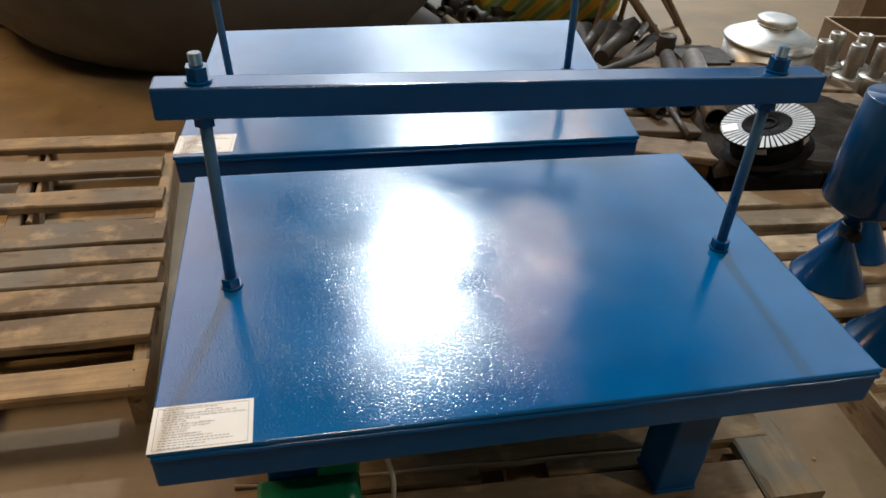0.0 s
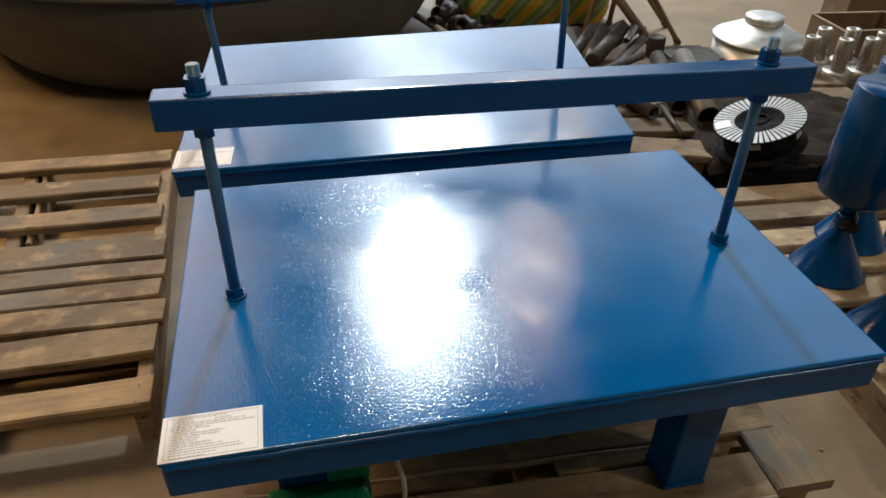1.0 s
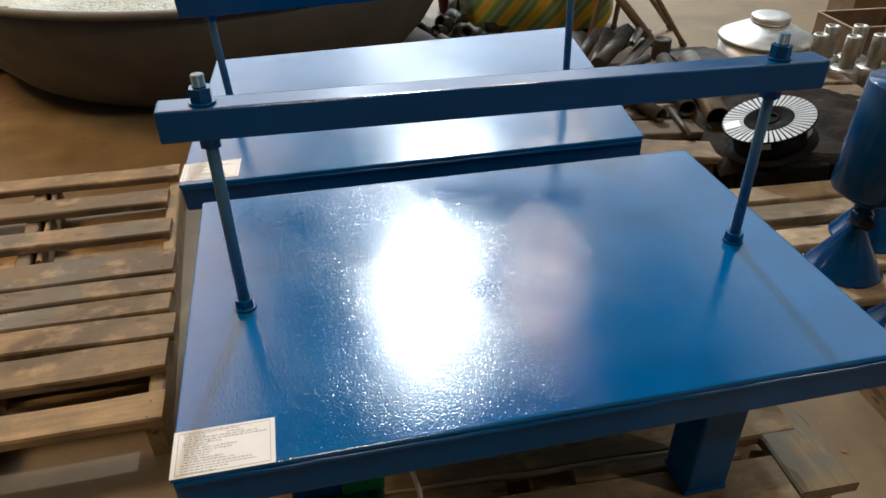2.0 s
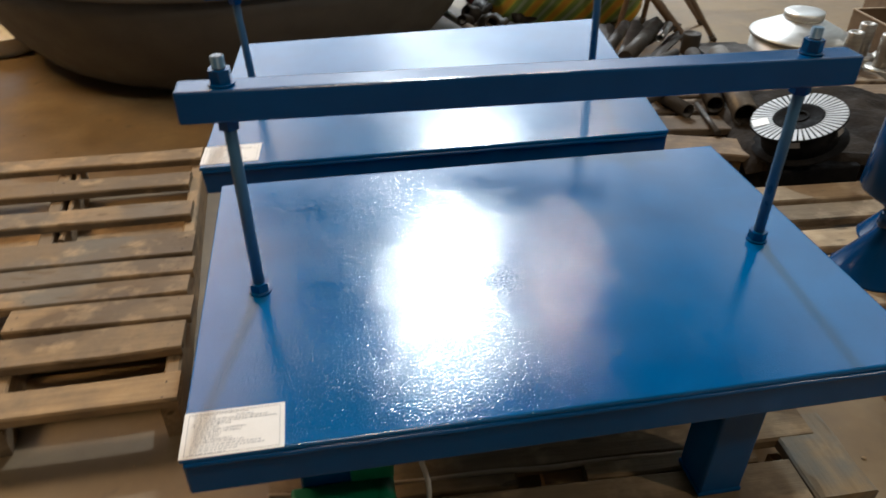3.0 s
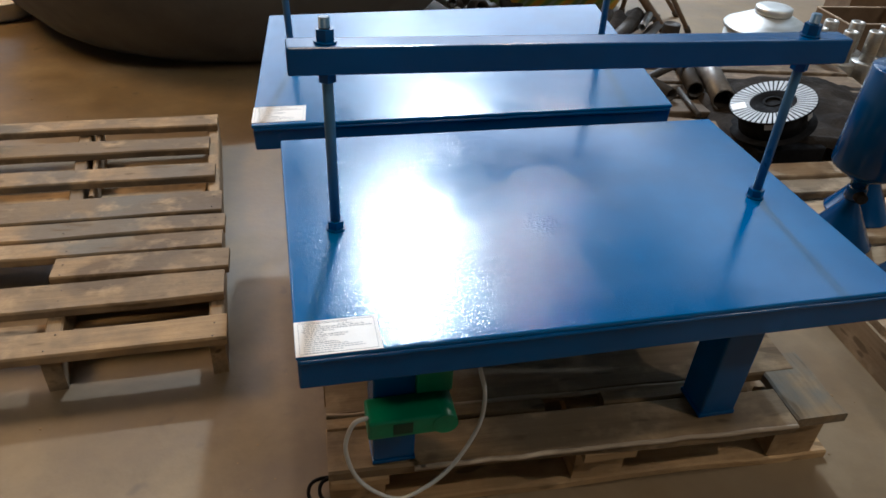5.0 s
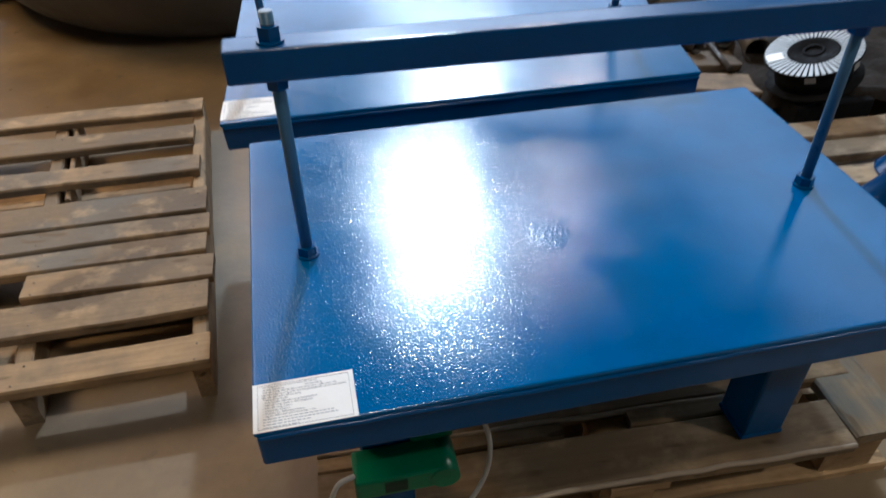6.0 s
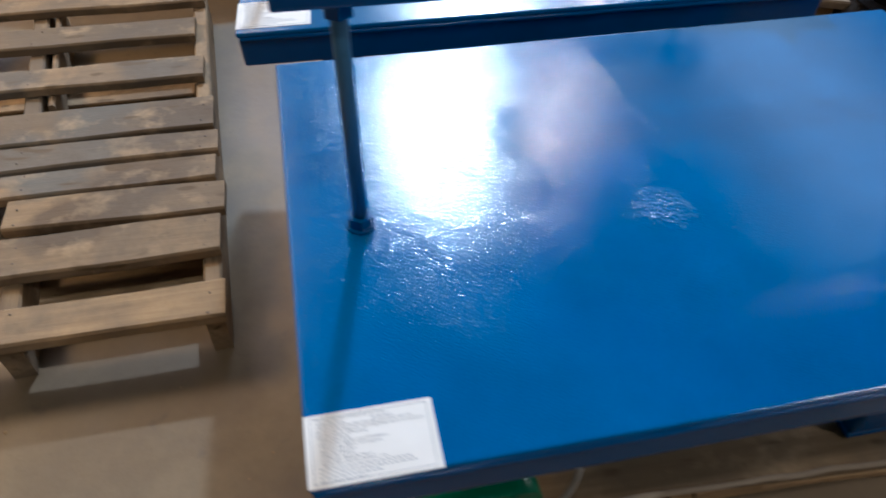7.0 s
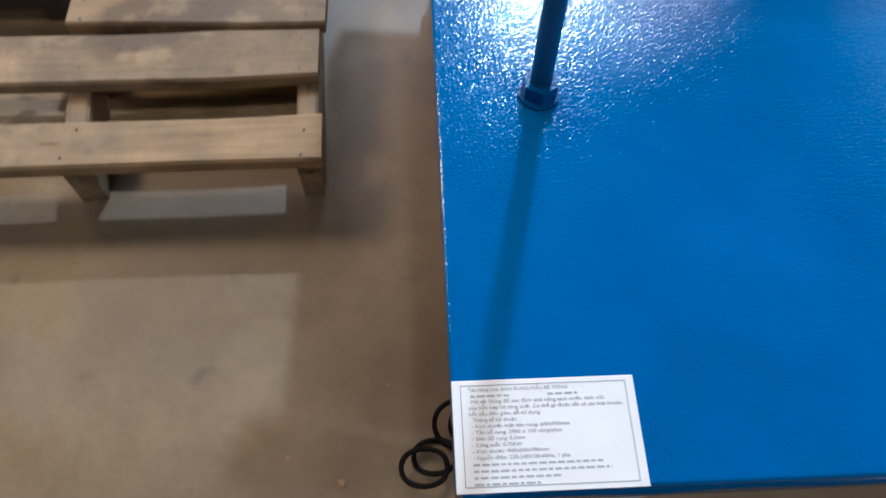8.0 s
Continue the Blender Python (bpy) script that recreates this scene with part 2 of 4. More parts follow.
CARD = plain("brown_cardboard", (0.17, 0.115, 0.07), (0.12, 0.08, 0.05), 0.85, 8, 0.2)
PVC = plain("white_pvc", (0.72, 0.70, 0.64), (0.62, 0.60, 0.54), 0.4, 10, 0.1)
WALL_PAINT = plain("hall_wall_plaster", (0.52, 0.54, 0.52), (0.44, 0.46, 0.44), 0.9, 1.5, 0.2)
ROOF = plain("hall_roof_sheet", (0.29, 0.33, 0.35), (0.24, 0.28, 0.30), 0.7, 1.5, 0.1)
# the paler tone paints highlights of the clear film into the colour
WRAP = plain("violet_grey_film_painted_glints", (0.06, 0.05, 0.07), (0.38, 0.33, 0.36), 0.06, 22, 1.0, 0.0, (1, 1, 0.4), 0.016)
TUB = plain("dusty_black_rubber", (0.078, 0.075, 0.068), (0.112, 0.106, 0.094), 0.7, 3, 0.35)
SCRAP = plain("greasy_grey_brown_steel", (0.052, 0.041, 0.030), (0.027, 0.021, 0.016), 0.55, 12, 0.3, 0.25)
NAIL_HEAD = plain("rusted_nail_steel", (0.10, 0.065, 0.04), (0.06, 0.04, 0.028), 0.6, 40, 0.2)
PALE_SHEET = plain("pale_plastic_sheet", (0.42, 0.44, 0.38), (0.30, 0.33, 0.28), 0.3, 6, 0.9, 0.0, (1, 1, 1), 0.02)
DARK_RED = plain("dark_red_cloth", (0.16, 0.012, 0.015), (0.10, 0.01, 0.012), 0.8, 10, 0.4)
TARP = plain("dark_grey_tarpaulin", (0.014, 0.011, 0.0085), (0.034, 0.026, 0.019), 0.85, 6, 0.6, 0.0, (1, 1, 1), 0.01)
CHAIR_WOOD = plain("brown_stool_wood", (0.20, 0.13, 0.075), (0.13, 0.08, 0.045), 0.5, 14, 0.2, 0.0, (8, 8, 1))


def rooflight(name, colour, strength):
    """Glowing roof panel out of view, added for its reflection on the tables."""
    n = Nodes(name)
    n.bsdf.inputs["Base Color"].default_value = (0.6, 0.6, 0.6, 1)
    n.bsdf.inputs["Emission Color"].default_value = (*colour, 1)
    n.bsdf.inputs["Emission Strength"].default_value = strength
    return n.mat


def striped():
    """Woven plastic in yellow, orange and green stripes."""
    n = Nodes("striped_woven_plastic")
    p = n.place(shuffle=False)
    axes = n.add("ShaderNodeSeparateXYZ")
    n.link(p, axes.inputs[0])
    wave = n.add("ShaderNodeMath")
    wave.operation = "MULTIPLY_ADD"
    n.link(axes.outputs[2], wave.inputs[0])
    wave.inputs[1].default_value = -0.8
    n.link(axes.outputs[0], wave.inputs[2])
    step = n.add("ShaderNodeMath")
    step.operation = "PINGPONG"
    n.link(wave.outputs[0], step.inputs[0])
    step.inputs[1].default_value = 0.07
    norm = n.add("ShaderNodeMath")
    norm.operation = "DIVIDE"
    n.link(step.outputs[0], norm.inputs[0])
    norm.inputs[1].default_value = 0.07
    colour = n.ramp(norm.outputs[0], [(0.0, (0.62, 0.30, 0.03)), (0.26, (0.60, 0.36, 0.03)), (0.36, (0.52, 0.46, 0.05)), (0.46, (0.22, 0.30, 0.05)), (0.78, (0.16, 0.25, 0.07)), (0.92, (0.30, 0.36, 0.22))])
    return n.finish(colour, 0.5, n.bump(n.noise(p, 120.0, 2.0), 0.4, 0.002, n.bump(n.noise(p, 9.0, 2.0), 0.6, 0.02)))


# glow panels out of view; tints and strengths set for reflections on the tables
FAR_GLOW = rooflight("roof_glow_far", (0.94, 0.965, 1.0), 4.4)
FAR_GLOW_BRIGHT = rooflight("roof_glow_far_bright", (0.93, 0.98, 1.0), 8.5)
GLOW_PINK = rooflight("roof_glow_pink", (1.0, 0.75, 0.62), 4.3)
GLOW_BRIGHT = rooflight("roof_glow_bright", (0.86, 0.97, 1.0), 12.5)
GLOW_STEP = rooflight("roof_glow_step", (0.86, 0.97, 1.0), 8.5)
GLOW_DIM = rooflight("roof_glow_dim", (0.86, 0.96, 1.0), 1.9)
GLOW_DIM_RIGHT = rooflight("roof_glow_dim_right", (0.82, 0.94, 1.0), 1.8)
STRIPES = striped()
for dull in (BLACK, BLACK_STEEL, TARP, RUBBER, CARD):
    dull.node_tree.nodes["Principled BSDF"].inputs["Specular IOR Level"].default_value = 0.10


# ---- mesh helpers ----
def box(bm, lo, hi, bevel=0.0, segments=2):
    """A bevelled box between two corners, added to bm."""
    made = bmesh.ops.create_cube(bm, size=1.0)["verts"]
    for v in made:
        v.co = [l + (c + 0.5) * (h - l) for l, h, c in zip(lo, hi, v.co)]
    if bevel:
        edges = list({e for v in made for e in v.link_edges})
        bmesh.ops.bevel(bm, geom=edges, offset=bevel, segments=segments, affect="EDGES", profile=0.6)
    return bm


def tube(bm, a, b, r0, r1=None, sides=20, inner=0.0):
    """A round bar or tapered bar from a to b; with inner, an open pipe of that inner radius."""
    r1 = r0 if r1 is None else r1
    a, b = Vector(a), Vector(b)
    turn = (b - a).to_track_quat("Z", "Y").to_matrix()
    rings = [(a, r0), (b, r1)]
    if inner:
        rings += [(b, inner), (a, inner)]
    loops = []
    for centre, r in rings:
        loops.append([bm.verts.new(centre + turn @ Vector((r * math.cos(2 * math.pi * k / sides), r * math.sin(2 * math.pi * k / sides), 0))) for k in range(sides)])
    n = len(loops)
    for i in range(n if inner else n - 1):
        p, q = loops[i], loops[(i + 1) % n]
        for k in range(sides):
            f = bm.faces.new((p[k], p[(k + 1) % sides], q[(k + 1) % sides], q[k]))
            f.smooth = i % 2 == 0
    if not inner:
        bm.faces.new(loops[0][::-1])
        bm.faces.new(loops[1])
    return bm


def turned(bm, profile, sides=40, centre=(0, 0, 0), smooth=True):
    """A body of revolution about z from (radius, height) pairs."""
    rings = []
    for r, z in profile:
        if r < 1e-5:
            rings.append([bm.verts.new((centre[0], centre[1], centre[2] + z))])
        else:
            rings.append([bm.verts.new((centre[0] + r * math.cos(2 * math.pi * k / sides), centre[1] + r * math.sin(2 * math.pi * k / sides), centre[2] + z)) for k in range(sides)])
    for p, q in zip(rings, rings[1:]):
        for k in range(sides):
            j = (k + 1) % sides
            if len(p) == 1 and len(q) == 1:
                continue
            loop = (p[0], q[j], q[k]) if len(p) == 1 else (p[k], p[j], q[0]) if len(q) == 1 else (p[k], p[j], q[j], q[k])
            bm.faces.new(loop).smooth = smooth
    return bm


def sweep(bm, points, radius, sides=10):
    """A round cable through points (smoothed), radius fixed."""
    pts = [Vector(p) for p in points]
    path = []
    for i in range(len(pts) - 1):
        p0, p1, p2, p3 = pts[max(i - 1, 0)], pts[i], pts[i + 1], pts[min(i + 2, len(pts) - 1)]
        for s in range(8):
            u = s / 8
            path.append(0.5 * ((2 * p1) + (p2 - p0) * u + (2 * p0 - 5 * p1 + 4 * p2 - p3) * u * u + (3 * p1 - p0 - 3 * p2 + p3) * u ** 3))
    path.append(pts[-1])
    rings, up = [], Vector((0.31, 0.2, 0.93))
    for i, c in enumerate(path):
        d = (path[min(i + 1, len(path) - 1)] - path[max(i - 1, 0)]).normalized()
        side = d.cross(up).normalized()
        top = side.cross(d)
        rings.append([bm.verts.new(c + radius * (side * math.cos(2 * math.pi * k / sides) + top * math.sin(2 * math.pi * k / sides))) for k in range(sides)])
    for p, q in zip(rings, rings[1:]):
        for k in range(sides):
            bm.faces.new((p[k], p[(k + 1) % sides], q[(k + 1) % sides], q[k])).smooth = True
    bm.faces.new(rings[0][::-1])
    bm.faces.new(rings[-1])
    return bm


def mesh_of(name, bm, material):
    bmesh.ops.recalc_face_normals(bm, faces=bm.faces[:])
    data = bpy.data.meshes.new(name)
    bm.to_mesh(data)
    bm.free()
    data.materials.append(material)
    return data


def part(name, bm, material, parent, label="", at=None):
    """One mesh object under a thing or a part."""
    ob = new(name, mesh_of(name, bm, material))
    ob.parent = parent
    if at is not None:
        ob.matrix_basis = at
    return tagged(ob, label)


def thing(name, label, category, at=None, group="", kind=""):
    ob = new(name)
    ob.empty_display_size = 0.1
    if at is not None:
        ob.matrix_basis = at
    return tagged(ob, label, category, group, kind)


def solid(name, bm, material, label, category, at=None, group="", kind=""):
    ob = new(name, mesh_of(name, bm, material))
    if at is not None:
        ob.matrix_basis = at
    return tagged(ob, label, category, group, kind)


def board_bmesh(length, width, thick, seed, wob=0.002):
    """A sawn board along x, centred: slightly uneven edges, worn corners."""
    rnd = random.Random(seed)
    bm = bmesh.new()
    steps = max(3, int(length / 0.14))
    c = min(0.004, thick * 0.2)
    rings = []
    for i in range(steps + 1):
        x = -length / 2 + length * i / steps
        end = i in (0, steps)
        wa, wb = (width / 2 + rnd.uniform(-wob, wob) * 1.6 for _ in range(2))
        za = rnd.uniform(-wob, wob) * 0.5
        x += rnd.uniform(-0.004, 0.004) if end else 0
        t = thick / 2
        ring = [(-wa, -t), (wb, -t), (wb, t - c), (wb - c, t), (-wa + c, t), (-wa, t - c)]
        rings.append([bm.verts.new((x, y, z + za)) for y, z in ring])
    for p, q in zip(rings, rings[1:]):
        for k in range(6):
            bm.faces.new((p[k], p[(k + 1) % 6], q[(k + 1) % 6], q[k]))
    bm.faces.new(rings[0][::-1])
    bm.faces.new(rings[-1])
    return bm


# ---- hall ----
bm = bmesh.new()
bmesh.ops.create_grid(bm, x_segments=40, y_segments=40, size=16.0)
floor = solid("floor", bm, CONCRETE, "worn dusty brown-grey concrete workshop floor", "floor", pose(0, 5, 0), kind="structure")
HALL = 12.0
NORTH = 20.0
for side, lo, hi in (("wall_south", (-HALL, -10.25, 0), (HALL, -10.0, 7.0)), ("wall_west", (-HALL - 0.25, -10.25, 0), (-HALL, NORTH + 0.25, 7.0)), ("wall_east", (HALL, -10.25, 0), (HALL + 0.25, NORTH + 0.25, 7.0))):
    solid(side, box(bmesh.new(), lo, hi), WALL_PAINT, "plain plastered workshop wall", "wall", kind="structure")
solid("wall_north", box(bmesh.new(), (-HALL, NORTH, 0), (HALL, NORTH + 0.25, 7.0)), WALL_PAINT, "plain plastered workshop wall", "wall", kind="structure")
# roof with added glow panels, from above the tub to the far wall: x from, x to, y from, sheet
LIGHTS = ((-4.4, -1.1, 4.6, GLOW_PINK), (1.12, 2.5, 6.6, GLOW_BRIGHT), (2.54, 3.2, 9.0, GLOW_STEP), (3.24, 5.9, 8.4, GLOW_DIM), (6.4, 9.8, 4.6, GLOW_DIM_RIGHT))
FAR_ROW = 12.6                                 # beyond this line the added glow panels run right across
bounds = [-HALL - 0.25] + [v for light in LIGHTS for v in light[:2]] + [HALL + 0.25]
bm = bmesh.new()
for a, b in zip(bounds[::2], bounds[1::2]):
    box(bm, (a, -10.25, 7.0), (b, FAR_ROW, 7.2))
for a, b, start, material in LIGHTS:
    box(bm, (a, -10.25, 7.0), (b, start, 7.2))
    solid("rooflight", box(bmesh.new(), (a, start, 7.05), (b, FAR_ROW, 7.08)), material, "unseen glowing roof panel, added for its reflection on the tables", "rooflight", kind="structure")
    box(bm, (a, start, 7.12), (b, FAR_ROW, 7.2))
for a, b, material in ((-8.0, -4.44, FAR_GLOW), (-4.4, -1.14, FAR_GLOW), (-1.1, 1.01, FAR_GLOW), (1.05, 2.5, FAR_GLOW_BRIGHT), (2.54, 5.36, FAR_GLOW), (5.4, 9.0, FAR_GLOW)):
    solid("rooflight", box(bmesh.new(), (a, FAR_ROW + 0.05, 7.05), (b, NORTH + 0.25, 7.08)), material, "unseen glowing roof panel, added for its reflection on the tables", "rooflight", kind="structure")
for a, b in ((-HALL - 0.25, -8.0), (9.0, HALL + 0.25)):
    box(bm, (a, FAR_ROW, 7.0), (b, NORTH + 0.25, 7.2))
box(bm, (-8.0, FAR_ROW, 7.09), (9.0, NORTH + 0.25, 7.2))
solid("ceiling", bm, ROOF, "plain sheet roof of the workshop", "ceiling", kind="structure")


def high_bay_lamp(place, label):
    """Bell-shaped lamp on a rod from the ceiling; the light sits in its mouth."""
    x, y, z = place
    lamp = thing("high_bay_lamp", label, "ceiling lamp", pose(x, y, z))
    part("shade", turned(bmesh.new(), [(0.27, 0.0), (0.24, 0.12), (0.12, 0.24), (0.08, 0.26), (0.0, 0.26), (0.0, 0.25), (0.075, 0.25), (0.11, 0.235), (0.23, 0.118), (0.262, 0.0), (0.27, 0.0)]), ZINC, lamp)
    part("ballast", turned(bmesh.new(), [(0.0, 0.26), (0.07, 0.26), (0.075, 0.27), (0.075, 0.42), (0.06, 0.44), (0.0, 0.44)]), BLACK_STEEL, lamp)
    part("rod", tube(bmesh.new(), (0, 0, 0.44), (0, 0, 7.0 - z), 0.012), ZINC, lamp)


high_bay_lamp((LAMP[0], LAMP[1], LAMP[2] + 0.002), "white high-bay lamp hanging from the roof")
# housings over the warm and fill lights, none of them in view
for place in WARM_AND_FILL_LAMPS:
    high_bay_lamp((place[0], place[1], place[2] + 0.002), "unseen warm high-bay lamp, one of a set partly added as fill")


# ---- vibrating tables ----
W, D = 0.90, 0.588


def hexagon(bm, centre, across, z0, z1):
    made = bmesh.ops.create_cone(bm, cap_ends=True, segments=6, radius1=across / 1.732, radius2=across / 1.732, depth=z1 - z0)["verts"]
    bmesh.ops.translate(bm, verts=made, vec=(centre[0], centre[1], (z0 + z1) / 2))
    return bm


def vibrating_table(label, at, beam_z, beam_drop=0.0, beam_lean=0.0, top_paint=BLUE_SHADED):
    """Steel table with a clamping beam on two threaded rods. Local origin: front-left corner of the top, z 0 on the top."""
    table = thing("vibrating_table", label, "vibrating table", at, "vibrating tables")
    bm = bmesh.new()
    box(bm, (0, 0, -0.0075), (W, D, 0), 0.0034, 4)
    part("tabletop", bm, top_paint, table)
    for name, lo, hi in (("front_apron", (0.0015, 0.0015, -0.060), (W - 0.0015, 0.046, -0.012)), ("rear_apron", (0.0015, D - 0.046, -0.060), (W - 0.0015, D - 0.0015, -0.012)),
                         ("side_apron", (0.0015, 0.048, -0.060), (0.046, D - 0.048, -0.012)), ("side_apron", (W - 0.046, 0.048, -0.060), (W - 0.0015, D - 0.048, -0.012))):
        part(name, box(bmesh.new(), lo, hi, 0.005, 3), BLUE_SHADED, table)
    # weld bead between plate and apron
    bm = bmesh.new()
    rnd = random.Random(5)
    sweep(bm, [(0.004 + (W - 0.008) * k / 24, 0.0008 + rnd.uniform(-0.0006, 0.0006), -0.0108 + rnd.uniform(-0.0006, 0.0006)) for k in range(25)], 0.0037, 10)
    part("weld_bead", bm, BLUE_SHADED, table)
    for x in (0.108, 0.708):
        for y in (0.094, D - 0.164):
            leg = part("leg", box(bmesh.new(), (x, y, -0.346), (x + 0.070, y + 0.070, -0.058), 0.006, 3), BLUE_SHADED, table)
            part("foot_plate", box(bmesh.new(), (x - 0.001, y - 0.001, -0.354), (x + 0.071, y + 0.071, -0.3455), 0.002), BLUE_SHADED, leg)
    back = beam_lean                           # the rods lean back a little, the beam with them
    for x0 in (0.076, 0.817):
        z = beam_z - beam_drop * (x0 - 0.076) / 0.741
        spread = 0.007 * beam_lean / 0.013 if x0 > 0.4 else -0.003 * beam_lean / 0.013

        def on_rod(h):
            return x0 + spread * h / beam_z, 0.280 + back * h / beam_z

        rod = part("rod", tube(bmesh.new(), (*on_rod(0), 0.0), (*on_rod(z + 0.033), z + 0.033), 0.0078, sides=20), ROD_PAINT, table)
        part("rod_end", tube(bmesh.new(), (*on_rod(z + 0.019), z + 0.019), (*on_rod(z + 0.034), z + 0.034), 0.0079, 0.0068, sides=20), ROD_TIP if x0 < 0.4 else ROD_PAINT, rod)
        part("base_washer", tube(bmesh.new(), (*on_rod(0), 0.0), (*on_rod(0), 0.003), 0.0155, sides=24), BLUE_SHADED, rod)
        part("base_nut", hexagon(bmesh.new(), on_rod(0.01), 0.0235, 0.003, 0.016), BLUE_SHADED, rod)
        part("lower_nut", hexagon(bmesh.new(), on_rod(z - 0.047), 0.0235, z - 0.054, z - 0.041), BLUE_SHADED, rod)
        part("top_washer", tube(bmesh.new(), (*on_rod(z), z), (*on_rod(z), z + 0.003), 0.0158, sides=24), BLUE_SHADED, rod)
        part("top_nut", hexagon(bmesh.new(), on_rod(z + 0.01), 0.0235, z + 0.003, z + 0.019), BLUE_SHADED, rod)
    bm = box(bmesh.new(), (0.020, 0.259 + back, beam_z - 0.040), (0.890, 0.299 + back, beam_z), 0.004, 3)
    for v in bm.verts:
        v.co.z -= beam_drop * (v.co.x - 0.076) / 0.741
    part("clamping_beam", bm, BLUE_SHADED, table)
    return table


TOP = 0.51
table_near = vibrating_table("blue enamelled steel vibrating table with clamping beam, on a pallet", pose(0, 0, TOP), 0.294, 0.008, 0.013, BLUE_TOP)
FAR = pose(-0.0572, 0.7209, 0.4774, 3.67, -2.76, -5.14)
table_far = vibrating_table("blue enamelled steel vibrating table with clamping beam, slightly tilted", FAR, 0.262, top_paint=BLUE_FAR)


def paper_label(at):
    """Printed data sheet, 110 x 65 mm, glued flat."""
    sheet = thing("data_label", "white printed data label glued on the table corner", "label", at, "data labels")
    part("sheet", box(bmesh.new(), (0.0, 0.0, 0.0), (0.110, 0.065, 0.0006)), PAPER, sheet)
    bm = bmesh.new()
    for lo, hi in (((0.005, 0.003), (0.105, 0.0035)), ((0.005, 0.0615), (0.105, 0.062)), ((0.005, 0.003), (0.0055, 0.062)), ((0.1045, 0.003), (0.105, 0.062))):
        box(bm, (*lo, 0.0005), (*hi, 0.0008))
    part("border", bm, INK, sheet)
    # words and the start and width of each printed line; lines that name no one and cannot be read are bars
    rows = [("Tên hàng hóa: BÀN RUNG MẪU BÊ TÔNG", (0.0096, 0.060)), (None, (0.011, 0.034, 0.057, 0.075)),
            ("Mô tả: Dùng để xác định khả năng tách nước, tách vữa", (0.0110, 0.080)), ("của hỗn hợp bê tông tươi. Có thể gá được tất cả các loại khuôn,", (0.0095, 0.092)),
            ("kết cấu đơn giản, dễ sử dụng", (0.0095, 0.042)), ("Thông số kỹ thuật:", (0.0115, 0.026)), ("- Kích thước mặt bàn rung: 600x900mm", (0.0105, 0.058)),
            ("- Tần số rung: 2900 ± 100 vòng/phút", (0.0105, 0.053)), ("- Biên độ rung: 0.5mm", (0.0105, 0.031)), ("- Công suất: 0.75KW", (0.0105, 0.029)),
            ("- Kích thước: 900x600x780mm", (0.0105, 0.044)), ("- Nguồn điện: 220-240V/50-60Hz, 1 pha", (0.0105, 0.056)),
            (None, (0.0105, 0.085)), (None, (0.0105, 0.090)), (None, (0.0105, 0.060)), (None, (0.0105, 0.048))]
    for i, (words, span) in enumerate(rows):
        y = 0.0582 - i * 0.00362
        if words is None:
            bm = bmesh.new()
            rnd = random.Random(i)
            for a, b in zip(span[::2], span[1::2]):
                while a < b:
                    w = rnd.uniform(0.002, 0.0055)
                    box(bm, (a, y + 0.0001, 0.0005), (min(a + w, b), y + 0.0013, 0.0008))
                    a += w + 0.0012
            tagged(part("print_line", bm, INK_PALE, sheet), kind="stuff")
        else:
            curve = bpy.data.curves.new("words", "FONT")
            curve.body, curve.size, curve.extrude = words, 0.0030, 0.00012
            temp = new("words", curve)
            data = bpy.data.meshes.new_from_object(temp.evaluated_get(bpy.context.evaluated_depsgraph_get()))
            bpy.data.objects.remove(temp)
            data.materials.clear()
            data.materials.append(INK)
            width = max(v.co.x for v in data.vertices)
            for v in data.vertices:
                v.co.x *= span[1] / width
            line = new("print_line", data)
            tagged(line, kind="stuff")
            line.parent, line.location = sheet, (span[0], y, 0.0007)
    return sheet


label_near = paper_label(pose(0.0005, 0.0, TOP))
label_far = copy_thing(label_near, FAR @ pose(0.0, 0.012, 0.0))


# ---- pallets ----
def pallet(name, label, at, boards, bearers, material, top, blocks=(), thick=0.021, lower=()):
    """boards: (x0, x1, y0, y1, turn). bearers: (x0, x1, y0, y1) beneath them down to the ground."""
    body = thing(name, label, "pallet", at, "wooden pallets")
    for i, (x0, x1, y0, y1, turn) in enumerate(boards):
        bm = board_bmesh(x1 - x0, y1 - y0, thick, i * 7 + len(label))
        part("board", bm, material, body, at=pose((x0 + x1) / 2, (y0 + y1) / 2, top - thick / 2, 0, 0, turn))
    for i, (x0, x1, y0, y1, *lean) in enumerate(bearers):
        bm = board_bmesh(y1 - y0, x1 - x0, top - thick - 0.001, i * 5 + 3, 0.001)
        part("bearer", bm, material, body, at=pose((x0 + x1) / 2, (y0 + y1) / 2, (top - thick - 0.001) / 2, 0, 0, 90 + sum(lean)))
    for i, (x0, x1, y0, y1, z0, z1) in enumerate(blocks):
        bm = board_bmesh(x1 - x0, y1 - y0, z1 - z0, i * 11 + 1, 0.001)
        part("block", bm, WOOD_WARM_LIT if material is WOOD_DARK else material, body, at=pose((x0 + x1) / 2, (y0 + y1) / 2, (z0 + z1) / 2))
    for i, (x0, x1, y0, y1) in enumerate(lower):
        bm = board_bmesh(x1 - x0, y1 - y0, 0.018, i * 13 + 5)
        part("lower_board", bm, WOOD_WARM_LIT if material is WOOD_DARK else material, body, at=pose((x0 + x1) / 2, (y0 + y1) / 2, 0.009))
    return body


# empty pallet beside the tables; boards from the front to the back
L = -1.02
